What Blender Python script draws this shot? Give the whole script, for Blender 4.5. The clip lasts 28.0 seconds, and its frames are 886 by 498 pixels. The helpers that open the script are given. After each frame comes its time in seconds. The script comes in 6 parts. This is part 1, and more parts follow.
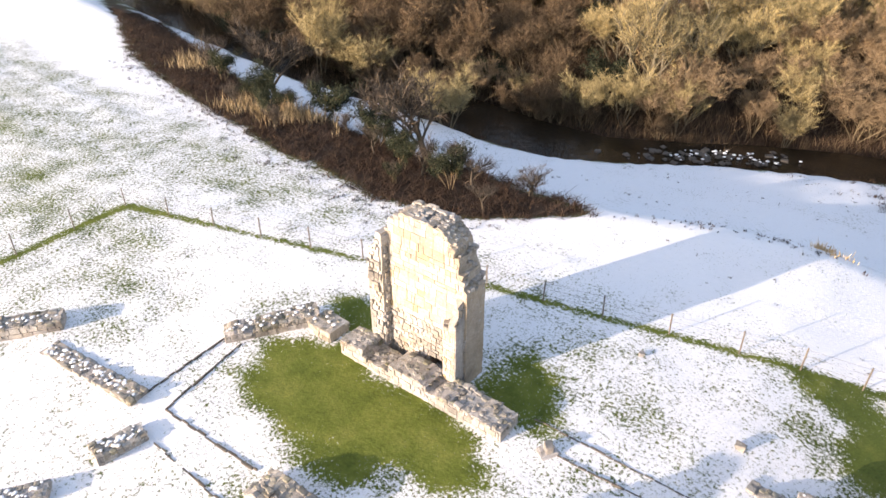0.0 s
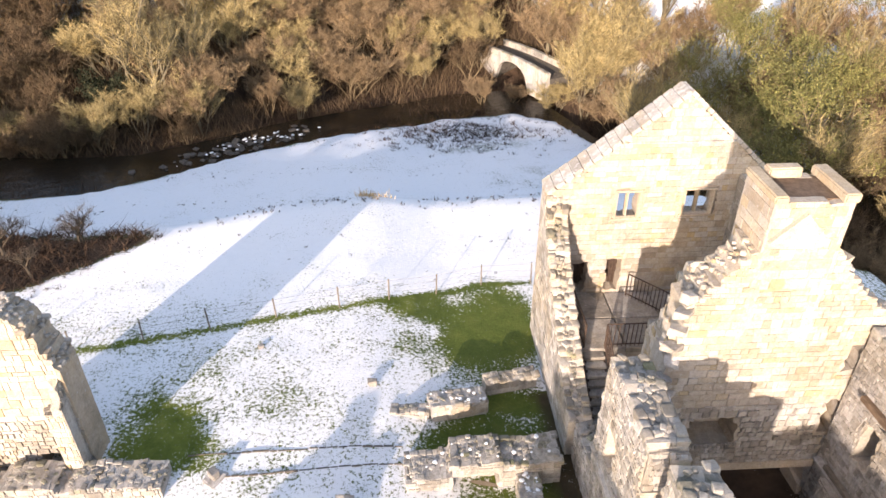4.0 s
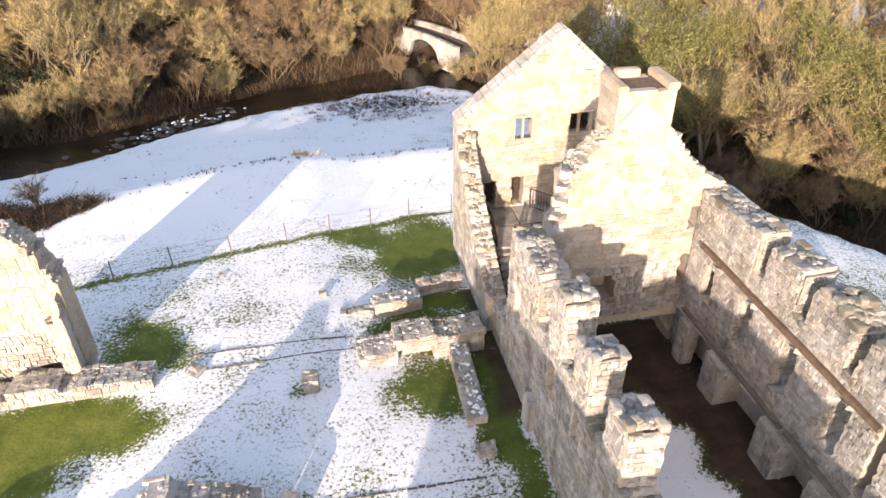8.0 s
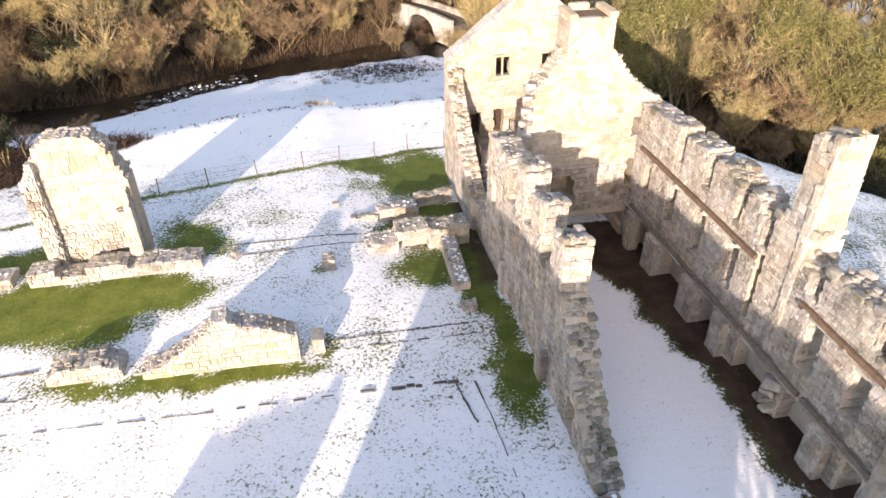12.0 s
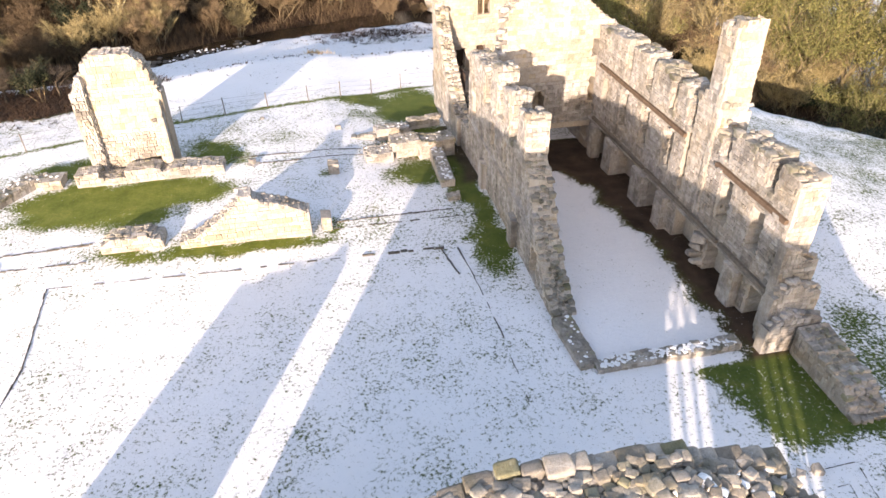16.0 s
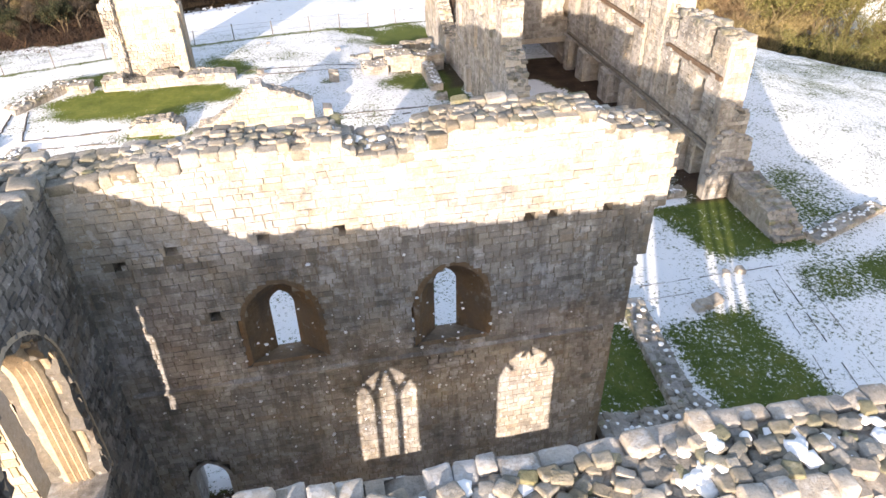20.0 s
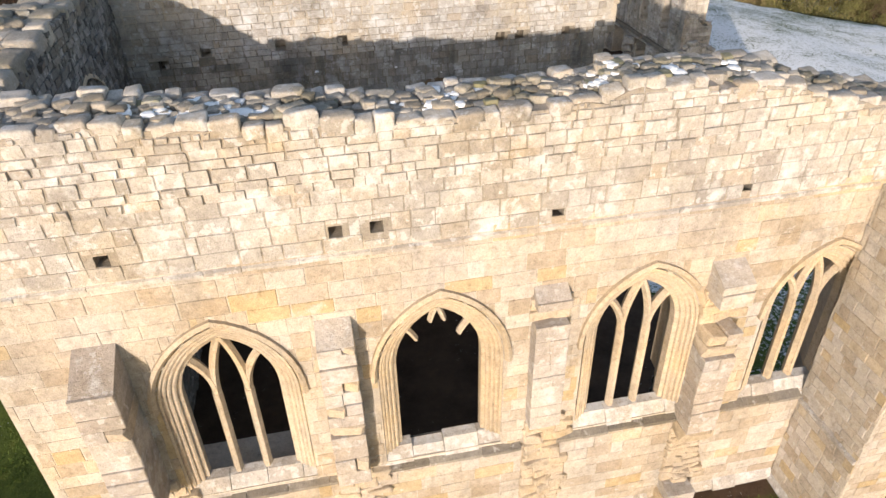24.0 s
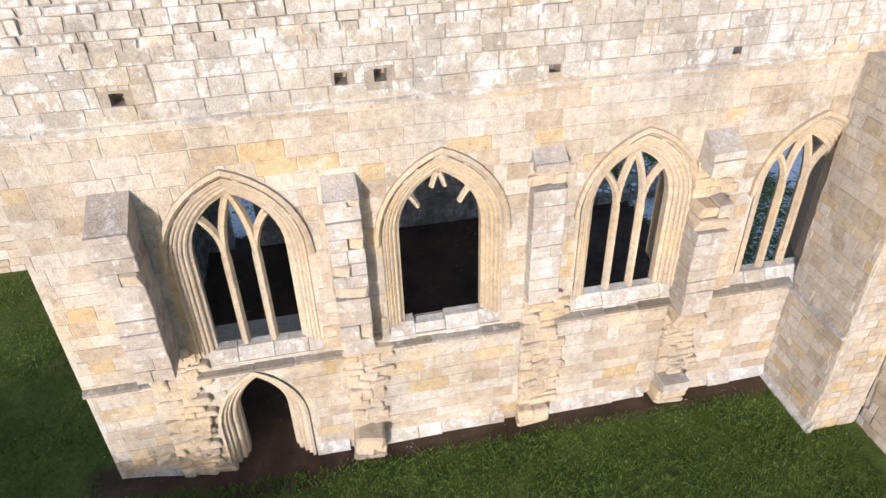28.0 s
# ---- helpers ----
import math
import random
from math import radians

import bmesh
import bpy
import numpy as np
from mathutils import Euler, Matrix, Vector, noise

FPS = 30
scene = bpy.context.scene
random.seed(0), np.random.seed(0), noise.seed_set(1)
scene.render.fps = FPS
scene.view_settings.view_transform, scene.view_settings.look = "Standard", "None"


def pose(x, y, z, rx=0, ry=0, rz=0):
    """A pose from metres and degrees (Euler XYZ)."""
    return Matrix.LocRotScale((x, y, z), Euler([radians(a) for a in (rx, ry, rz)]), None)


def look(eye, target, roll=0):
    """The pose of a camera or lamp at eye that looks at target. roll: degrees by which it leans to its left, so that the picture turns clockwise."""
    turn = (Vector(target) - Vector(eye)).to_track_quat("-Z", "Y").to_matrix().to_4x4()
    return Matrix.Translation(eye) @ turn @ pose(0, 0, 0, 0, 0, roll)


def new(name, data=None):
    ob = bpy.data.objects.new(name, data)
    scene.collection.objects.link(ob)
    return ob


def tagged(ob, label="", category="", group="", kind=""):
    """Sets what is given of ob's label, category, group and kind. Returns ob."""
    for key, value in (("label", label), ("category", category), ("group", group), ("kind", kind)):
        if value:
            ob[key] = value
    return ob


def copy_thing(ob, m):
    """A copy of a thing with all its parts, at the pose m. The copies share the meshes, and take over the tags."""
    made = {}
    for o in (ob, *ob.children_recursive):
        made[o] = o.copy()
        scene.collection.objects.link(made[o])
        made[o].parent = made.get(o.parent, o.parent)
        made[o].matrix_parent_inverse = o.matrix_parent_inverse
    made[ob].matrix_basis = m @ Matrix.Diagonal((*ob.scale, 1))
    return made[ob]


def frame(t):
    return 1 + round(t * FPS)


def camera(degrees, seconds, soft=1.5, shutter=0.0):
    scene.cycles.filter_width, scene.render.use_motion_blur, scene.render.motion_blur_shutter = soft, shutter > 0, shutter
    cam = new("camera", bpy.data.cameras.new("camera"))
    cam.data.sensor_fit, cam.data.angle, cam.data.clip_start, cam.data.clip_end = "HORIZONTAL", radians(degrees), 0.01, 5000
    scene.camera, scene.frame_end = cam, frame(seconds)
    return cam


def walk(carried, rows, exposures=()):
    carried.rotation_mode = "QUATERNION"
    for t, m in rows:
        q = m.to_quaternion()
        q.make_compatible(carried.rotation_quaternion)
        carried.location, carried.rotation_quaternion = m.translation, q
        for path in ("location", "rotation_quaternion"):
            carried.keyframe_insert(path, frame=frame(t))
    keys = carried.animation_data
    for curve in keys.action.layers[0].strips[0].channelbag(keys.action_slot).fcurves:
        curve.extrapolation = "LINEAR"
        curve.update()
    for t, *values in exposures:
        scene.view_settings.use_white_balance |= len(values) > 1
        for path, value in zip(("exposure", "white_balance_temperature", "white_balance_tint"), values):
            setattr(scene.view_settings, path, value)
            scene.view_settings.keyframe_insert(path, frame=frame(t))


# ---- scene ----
cam = camera(65.9, 28.0)
PATH = [
    (0, (4.158, 24.729, 18.881), (3.118, 26.054, 17.803), -0.1),
    (0.5, (4.216, 24.674, 18.897), (3.295, 26.084, 17.819), -0.0),
    (1, (4.235, 24.614, 18.944), (3.446, 26.1, 17.862), 0.0),
    (1.5, (4.207, 24.666, 19.029), (3.555, 26.214, 17.943), 0.1),
    (2, (4.178, 24.718, 19.104), (3.665, 26.317, 18.017), 0.1),
    (2.5, (4.071, 24.723, 19.188), (3.705, 26.36, 18.099), 0.1),
    (3, (4.046, 24.669, 19.259), (3.829, 26.333, 18.17), -0.0),
    (3.5, (4.068, 24.466, 19.332), (4.001, 26.142, 18.244), -0.1),
    (4, (3.998, 24.084, 19.331), (4.084, 25.759, 18.242), -0.1),
    (4.5, (3.973, 23.561, 19.341), (4.205, 25.22, 18.249), -0.2),
    (6.5, (3.667, 20.789, 19.375), (3.96, 22.434, 18.276), -0.6),
    (7, (3.537, 19.909, 19.342), (3.83, 21.554, 18.242), -0.6),
    (7.5, (3.404, 18.99, 19.341), (3.697, 20.634, 18.239), -0.6),
    (8, (3.287, 18.021, 19.365), (3.579, 19.663, 18.261), -0.7),
    (8.5, (3.17, 17.004, 19.373), (3.461, 18.646, 18.268), -0.8),
    (9, (3.033, 16.051, 19.384), (3.324, 17.691, 18.276), -0.8),
    (9.5, (2.924, 15.1, 19.44), (3.214, 16.736, 18.327), -0.8),
    (10, (2.793, 14.099, 19.431), (3.084, 15.734, 18.318), -0.8),
    (10.5, (2.622, 13.158, 19.35), (2.914, 14.794, 18.236), -0.9),
    (11, (2.474, 12.224, 19.408), (2.766, 13.856, 18.29), -0.9),
    (11.5, (2.358, 11.274, 19.402), (2.649, 12.906, 18.283), -1.0),
    (12, (2.205, 10.387, 19.392), (2.498, 12.017, 18.27), -0.9),
    (12.5, (2.123, 9.535, 19.307), (2.415, 11.164, 18.184), -1.0),
    (14.5, (1.638, 5.952, 19.199), (1.935, 7.573, 18.066), -1.2),
    (15, (1.46, 5.014, 19.041), (1.761, 6.633, 17.906), -1.1),
    (15.5, (1.353, 4.094, 18.657), (1.655, 5.714, 17.524), -1.1),
    (16, (1.202, 3.171, 18.359), (1.505, 4.788, 17.222), -1.1),
    (16.5, (0.997, 2.227, 17.897), (1.306, 3.845, 16.764), -0.9),
    (17, (0.907, 1.374, 17.736), (1.213, 2.987, 16.593), -1.1),
    (17.5, (0.777, 0.461, 17.49), (1.084, 2.074, 16.347), -1.0),
    (18, (0.676, -0.398, 17.171), (0.984, 1.215, 16.029), -1.0),
    (18.5, (0.588, -1.296, 16.818), (0.896, 0.318, 15.677), -1.0),
    (19, (0.534, -2.143, 16.464), (0.84, -0.53, 15.323), -1.1),
    (19.5, (0.462, -2.939, 16.139), (0.766, -1.327, 14.996), -1.1),
    (20, (0.319, -3.72, 15.79), (0.626, -2.108, 14.647), -1.1),
    (20.5, (0.224, -4.507, 15.472), (0.528, -2.895, 14.328), -1.2),
    (21, (0.097, -5.283, 15.139), (0.403, -3.669, 13.997), -1.1),
    (21.5, (-0.015, -6.084, 14.777), (0.292, -4.468, 13.639), -1.2),
    (22, (-0.159, -6.862, 14.474), (0.15, -5.247, 13.336), -1.3),
    (22.5, (-0.296, -7.584, 14.184), (0.013, -5.969, 13.046), -1.5),
    (24.5, (-0.47, -9.05, 13.364), (-0.159, -7.434, 12.227), -1.5),
    (25, (-0.523, -9.249, 13.158), (-0.209, -7.635, 12.021), -1.4),
    (25.5, (-0.566, -9.479, 12.944), (-0.253, -7.863, 11.808), -1.6),
    (26, (-0.652, -9.665, 12.719), (-0.334, -8.049, 11.584), -1.4),
    (26.5, (-0.68, -9.88, 12.514), (-0.366, -8.264, 11.379), -1.5),
    (27, (-0.721, -10.093, 12.305), (-0.41, -8.475, 11.173), -1.6),
    (27.5, (-0.805, -10.243, 12.07), (-0.49, -8.625, 10.938), -1.6),
    (28, (-0.859, -10.435, 11.839), (-0.543, -8.815, 10.709), -1.6),
]
walk(cam, [(t, look(eye, target, roll)) for t, eye, target, roll in PATH],
     exposures=[(0.0, 1.68, 7450, 20), (12.0, 1.71, 7500, 21), (16.0, 1.74, 7650, 21), (18.0, 1.5, 7700, 22), (20.0, 1.84, 7500, 18), (21.0, 1.82, 7500, 20), (22.0, 1.3, 7650, 23), (22.5, 1.14, 7500, 22), (24.5, 0.86, 7050, 13), (26.0, 0.83, 6600, 15), (27.0, 0.83, 6300, 15), (28.0, 0.82, 6100, 14)])

# ---- light ----
SUN_WAY = Vector((3.46, 7.91, -1.95))
world = bpy.data.worlds.new("sky")
scene.world = world
world.use_nodes = True
wn = world.node_tree.nodes
sky = wn.new("ShaderNodeTexSky")
sky.sky_type, sky.sun_disc = "NISHITA", False
sky.sun_elevation = math.atan2(1.95, math.hypot(3.46, 7.91))
sky.sun_rotation = math.atan2(-3.46, -7.91)
wn["Background"].inputs["Strength"].default_value = 0.145
world.node_tree.links.new(sky.outputs["Color"], wn["Background"].inputs["Color"])
sun = new("sun", bpy.data.lights.new("sun", "SUN"))
sun.data.energy, sun.data.angle, sun.data.color = 3.05, radians(0.55), (1.0, 0.92, 0.81)
sun.matrix_world = look((-20, -60, 40), Vector((-20, -60, 40)) + SUN_WAY)


# ---- materials ----
def material(name, rough=0.9):
    m = bpy.data.materials.new(name)
    m.use_nodes = True
    nt = m.node_tree
    b = nt.nodes["Principled BSDF"]
    b.inputs["Roughness"].default_value = rough
    b.inputs["Specular IOR Level"].default_value = 0.25
    return m, nt, b


def add(nt, kind, **values):
    n = nt.nodes.new(kind)
    for key, value in values.items():
        n.inputs[key.replace("_", " ")].default_value = value
    return n


def noise_tex(nt, scale, detail=4.0, rough=0.6, coord="Position"):
    n = add(nt, "ShaderNodeTexNoise", Scale=scale, Detail=detail, Roughness=rough)
    if coord == "Position":
        nt.links.new(nt.nodes.new("ShaderNodeNewGeometry").outputs["Position"], n.inputs["Vector"])
    else:
        nt.links.new(nt.nodes.new("ShaderNodeTexCoord").outputs["Object"], n.inputs["Vector"])
    return n.outputs["Fac"]


def ramp(nt, fac, stops):
    r = nt.nodes.new("ShaderNodeValToRGB")
    els = r.color_ramp.elements
    while len(els) < len(stops):
        els.new(0.5)
    for e, (pos, col) in zip(els, stops):
        e.position, e.color = pos, (*col, 1) if len(col) == 3 else col
    nt.links.new(fac, r.inputs["Fac"])
    return r.outputs["Color"]


def mix(nt, fac, a, b, blend="MIX"):
    m = nt.nodes.new("ShaderNodeMix")
    m.data_type, m.blend_type = "RGBA", blend
    for socket, value in ((m.inputs[0], fac), (m.inputs[6], a), (m.inputs[7], b)):
        if isinstance(value, (int, float)):
            socket.default_value = value
        elif isinstance(value, tuple):
            socket.default_value = (*value, 1)
        else:
            nt.links.new(value, socket)
    return m.outputs[2]


def maths(nt, op, a, b=0.0):
    m = nt.nodes.new("ShaderNodeMath")
    m.operation = op
    for socket, value in zip(m.inputs, (a, b)):
        if isinstance(value, (int, float)):
            socket.default_value = value
        else:
            nt.links.new(value, socket)
    return m.outputs[0]


def bump(nt, b, height, strength=0.5, dist=0.02):
    n = add(nt, "ShaderNodeBump", Strength=strength, Distance=dist)
    nt.links.new(height, n.inputs["Height"])
    nt.links.new(n.outputs["Normal"], b.inputs["Normal"])


def piece_random(nt):
    """A random value for each loose piece or object."""
    isl = nt.nodes.new("ShaderNodeNewGeometry").outputs["Random Per Island"]
    obj = nt.nodes.new("ShaderNodeObjectInfo").outputs["Random"]
    return maths(nt, "FRACT", maths(nt, "ADD", isl, obj))


def stone_mat(name, stops, lichen=(0.55, 0.54, 0.5), lichen_at=(0.6, 0.72), stain=(0.12, 0.105, 0.085), stain_at=(0.56, 0.72), streak=0.0):
    m, nt, b = material(name)
    col = ramp(nt, piece_random(nt), stops)
    hue = ramp(nt, noise_tex(nt, 0.6, 5, 0.65), [(0.3, (0.98, 0.99, 1.04)), (0.52, (1.02, 1.0, 0.97)), (0.7, (1.07, 0.98, 0.84))])
    col = mix(nt, 1.0, col, hue, "MULTIPLY")
    tone = ramp(nt, noise_tex(nt, 0.9, 3), [(0.3, (0.8, 0.79, 0.77)), (0.7, (1.12, 1.1, 1.07))])
    col = mix(nt, 1.0, col, tone, "MULTIPLY")
    grain = ramp(nt, noise_tex(nt, 8.0, 8, 0.78), [(0.3, (0.5, 0.48, 0.45)), (0.42, (0.86, 0.85, 0.83)), (0.68, (1.14, 1.14, 1.14))])
    col = mix(nt, 0.9, col, grain, "MULTIPLY")
    pits = ramp(nt, noise_tex(nt, 34.0, 6, 0.8), [(0.32, (0.62, 0.6, 0.57)), (0.5, (1.0, 1.0, 1.0)), (0.7, (1.08, 1.08, 1.08))])
    col = mix(nt, 0.8, col, pits, "MULTIPLY")
    spot = ramp(nt, noise_tex(nt, 1.7, 6, 0.7), [(lichen_at[0], (0, 0, 0)), (lichen_at[1], (1, 1, 1))])
    col = mix(nt, maths(nt, "MULTIPLY", spot, 0.55), col, lichen)
    fleck = ramp(nt, noise_tex(nt, 5.5, 4, 0.6), [(lichen_at[0] + 0.04, (0, 0, 0)), (lichen_at[0] + 0.09, (1, 1, 1))])
    col = mix(nt, maths(nt, "MULTIPLY", fleck, 0.45), col, lichen)
    dirt = ramp(nt, noise_tex(nt, 0.55, 6, 0.72), [(stain_at[0], (0, 0, 0)), (stain_at[1], (1, 1, 1))])
    col = mix(nt, maths(nt, "MULTIPLY", dirt, 0.6), col, stain)
    if streak:
        # dark runs of water down the face
        n = add(nt, "ShaderNodeTexNoise", Scale=1.0, Detail=6.0, Roughness=0.65)
        stretch = nt.nodes.new("ShaderNodeMapping")
        stretch.inputs["Scale"].default_value = (2.4, 2.4, 0.16)
        nt.links.new(nt.nodes.new("ShaderNodeNewGeometry").outputs["Position"], stretch.inputs["Vector"])
        nt.links.new(stretch.outputs["Vector"], n.inputs["Vector"])
        run = ramp(nt, n.outputs["Fac"], [(0.48, (0, 0, 0)), (0.66, (1, 1, 1))])
        col = mix(nt, maths(nt, "MULTIPLY", run, streak), col, stain)
    col = mix(nt, 1.0, col, (0.98, 1.0, 1.085), "MULTIPLY")
    nt.links.new(col, b.inputs["Base Color"])
    bump(nt, b, maths(nt, "ADD", noise_tex(nt, 12.0, 8, 0.72), maths(nt, "MULTIPLY", noise_tex(nt, 40.0, 4, 0.7), 0.4)), 0.9, 0.035)
    return m


lichened = stone_mat("lichened_grey_stone", [(0.0, (0.36, 0.33, 0.29)), (0.5, (0.44, 0.42, 0.39)), (1.0, (0.5, 0.49, 0.46))], lichen=(0.6, 0.6, 0.58), lichen_at=(0.5, 0.62))
upper_stone = stone_mat("weathered_upper_stone", [(0.0, (0.35, 0.325, 0.29)), (0.25, (0.42, 0.4, 0.365)), (0.85, (0.475, 0.46, 0.43)), (1.0, (0.43, 0.375, 0.3))], lichen=(0.64, 0.64, 0.62), lichen_at=(0.53, 0.64), stain_at=(0.56, 0.7))
ashlar = stone_mat("pale_sandstone", [(0.0, (0.39, 0.33, 0.255)), (0.25, (0.445, 0.395, 0.325)), (0.6, (0.475, 0.435, 0.375)), (0.82, (0.525, 0.495, 0.45)), (0.92, (0.48, 0.4, 0.28)), (1.0, (0.46, 0.365, 0.22))])
buttress_stone = stone_mat("pale_buttress_stone", [(0.0, (0.39, 0.345, 0.295)), (0.5, (0.44, 0.405, 0.365)), (1.0, (0.48, 0.455, 0.42))], lichen=(0.6, 0.59, 0.57), lichen_at=(0.54, 0.66))
grey_course = stone_mat("dark_lichened_course", [(0.0, (0.16, 0.145, 0.12)), (0.5, (0.24, 0.22, 0.19)), (1.0, (0.3, 0.28, 0.24))])
rubble = stone_mat("grey_rubble_stone", [(0.0, (0.31, 0.285, 0.245)), (0.3, (0.4, 0.375, 0.335)), (0.7, (0.46, 0.436, 0.395)), (1.0, (0.53, 0.51, 0.47))], stain=(0.09, 0.08, 0.068), stain_at=(0.53, 0.66), streak=0.4)
mortar = stone_mat("weathered_mortar", [(0.0, (0.48, 0.44, 0.375)), (1.0, (0.52, 0.48, 0.415))])
joint_mortar = stone_mat("open_joint_mortar", [(0.0, (0.25, 0.225, 0.19)), (1.0, (0.36, 0.33, 0.285))])
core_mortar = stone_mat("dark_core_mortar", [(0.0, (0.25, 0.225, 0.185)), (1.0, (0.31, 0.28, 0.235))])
# grey tone for inner faces, with blotchy stain and vertical dark streaks
inner_stone = stone_mat("grey_inner_stone", [(0.0, (0.29, 0.28, 0.258)), (0.4, (0.39, 0.378, 0.352)), (0.8, (0.48, 0.468, 0.44)), (1.0, (0.37, 0.325, 0.27))], lichen=(0.66, 0.66, 0.65), lichen_at=(0.56, 0.64), stain=(0.06, 0.056, 0.05), stain_at=(0.5, 0.66), streak=0.5)
# darker copy of the inner stone, carrying the west wall's shade in its colour
shaded_stone = stone_mat("shaded_inner_stone", [(0.0, (0.13, 0.126, 0.118)), (0.4, (0.2, 0.195, 0.185)), (0.8, (0.28, 0.272, 0.26)), (1.0, (0.17, 0.15, 0.13))], lichen_at=(0.58, 0.67), stain=(0.03, 0.028, 0.026), stain_at=(0.5, 0.66))
cap_stone = stone_mat("mossy_capping_stone", [(0.0, (0.23, 0.212, 0.18)), (0.45, (0.34, 0.322, 0.285)), (0.88, (0.43, 0.41, 0.37)), (1.0, (0.23, 0.228, 0.14))], stain=(0.07, 0.075, 0.03), stain_at=(0.5, 0.66))
rust_stone = stone_mat("rust_stained_stone", [(0.0, (0.22, 0.15, 0.09)), (0.5, (0.28, 0.21, 0.145)), (1.0, (0.27, 0.235, 0.19))], stain_at=(0.5, 0.64))
dressed = stone_mat("dressed_sandstone", [(0.0, (0.478, 0.396, 0.285)), (0.5, (0.506, 0.432, 0.331)), (1.0, (0.478, 0.414, 0.331))], lichen_at=(0.66, 0.8), stain_at=(0.66, 0.8))


def ground_mat():
    m, nt, b = material("grass_and_snow", 0.95)
    at = nt.nodes.new("ShaderNodeAttribute")
    at.attribute_name = "cover"
    green = ramp(nt, noise_tex(nt, 1.1, 5, 0.65), [(0.25, (0.045, 0.07, 0.014)), (0.5, (0.075, 0.105, 0.022)), (0.75, (0.13, 0.14, 0.035))])
    olive = ramp(nt, noise_tex(nt, 0.9, 5, 0.65), [(0.25, (0.055, 0.08, 0.012)), (0.5, (0.115, 0.142, 0.024)), (0.75, (0.2, 0.205, 0.05))])
    sep = nt.nodes.new("ShaderNodeSeparateColor")
    nt.links.new(at.outputs["Color"], sep.inputs[0])
    green = mix(nt, sep.outputs[2], green, olive)
    green = mix(nt, 0.7, green, ramp(nt, noise_tex(nt, 12, 5, 0.7), [(0.3, (0.55, 0.55, 0.5)), (0.7, (1.3, 1.3, 1.2))]), "MULTIPLY")
    earth = ramp(nt, noise_tex(nt, 0.8, 6, 0.7), [(0.3, (0.028, 0.017, 0.011)), (0.7, (0.085, 0.054, 0.036))])
    base = mix(nt, sep.outputs[1], green, earth)
    fine = maths(nt, "MULTIPLY", maths(nt, "SUBTRACT", noise_tex(nt, 7.5, 8, 0.82), 0.5), 2.9)
    mid = maths(nt, "MULTIPLY", maths(nt, "SUBTRACT", noise_tex(nt, 0.45, 4, 0.6), 0.5), 0.7)
    level = maths(nt, "ADD", sep.outputs[0], maths(nt, "ADD", fine, mid))
    white = ramp(nt, level, [(0.45, (0, 0, 0)), (0.53, (1, 1, 1))])
    col = mix(nt, white, base, mix(nt, noise_tex(nt, 3.0, 4), (0.78, 0.79, 0.82), (0.86, 0.86, 0.88)))
    nt.links.new(col, b.inputs["Base Color"])
    bump(nt, b, maths(nt, "ADD", noise_tex(nt, 7.0, 6, 0.7), maths(nt, "MULTIPLY", white, 0.4)), 0.6, 0.06)
    return m


earth_snow = ground_mat()


def plain_mat(name, a, c, scale=6.0, rough=0.85, metal=0.0):
    m, nt, b = material(name, rough)
    col = ramp(nt, noise_tex(nt, scale, 5, 0.7, "Object"), [(0.3, a), (0.7, c)])
    nt.links.new(col, b.inputs["Base Color"])
    b.inputs["Metallic"].default_value = metal
    bump(nt, b, noise_tex(nt, scale * 4, 5, 0.7, "Object"), 0.4, 0.01)
    return m


bark = plain_mat("winter_bark", (0.1, 0.075, 0.045), (0.26, 0.2, 0.12), 3)


brown_wood = plain_mat("brown_timber", (0.09, 0.06, 0.042), (0.18, 0.125, 0.088), 5)
grey_wood = plain_mat("weathered_timber", (0.1, 0.085, 0.07), (0.22, 0.19, 0.16), 5)
dark_metal = plain_mat("rusty_dark_iron", (0.05, 0.035, 0.028), (0.11, 0.075, 0.06), 8, 0.6, 0.3)
dark_stone = plain_mat("dark_wet_stone", (0.05, 0.045, 0.04), (0.16, 0.14, 0.12), 4)
snow_mat = plain_mat("lying_snow", (0.76, 0.78, 0.82), (0.86, 0.87, 0.89), 5, 0.9)


# ---- geometry helpers ----
def link_mesh(name, verts, faces, mat, parent=None, label=""):
    me = bpy.data.meshes.new(name)
    me.from_pydata([tuple(v) for v in verts], [], faces)
    me.materials.append(mat)
    ob = new(name, me)
    if parent is not None:
        ob.parent = parent
    if label:
        ob["label"] = label
    return ob


def part(name, bm, mat, parent, label=""):
    me = bpy.data.meshes.new(name)
    bm.to_mesh(me)
    bm.free()
    me.materials.append(mat)
    ob = new(name, me)
    ob.parent = parent
    if label:
        ob["label"] = label
    return ob


ROCKS = []


def rock_shapes():
    """A few rough squared stones with worn edges."""
    rg = random.Random(77)
    for _ in range(10):
        bm = bmesh.new()
        bmesh.ops.create_cube(bm, size=2)
        for v in bm.verts:
            v.co = Vector((v.co.x * rg.uniform(0.62, 1.15), v.co.y * rg.uniform(0.55, 1.1), v.co.z * rg.uniform(0.4, 0.85)))
        bmesh.ops.bevel(bm, geom=bm.edges[:], offset=rg.uniform(0.16, 0.3), segments=2, affect="EDGES", profile=0.55)
        for v in bm.verts:
            v.co += Vector((rg.uniform(-0.06, 0.06), rg.uniform(-0.06, 0.06), rg.uniform(-0.06, 0.06)))
        bm.verts.index_update()
        ROCKS.append(([v.co.copy() for v in bm.verts], [[v.index for v in f.verts] for f in bm.faces]))
        bm.free()


rock_shapes()
COPES = []


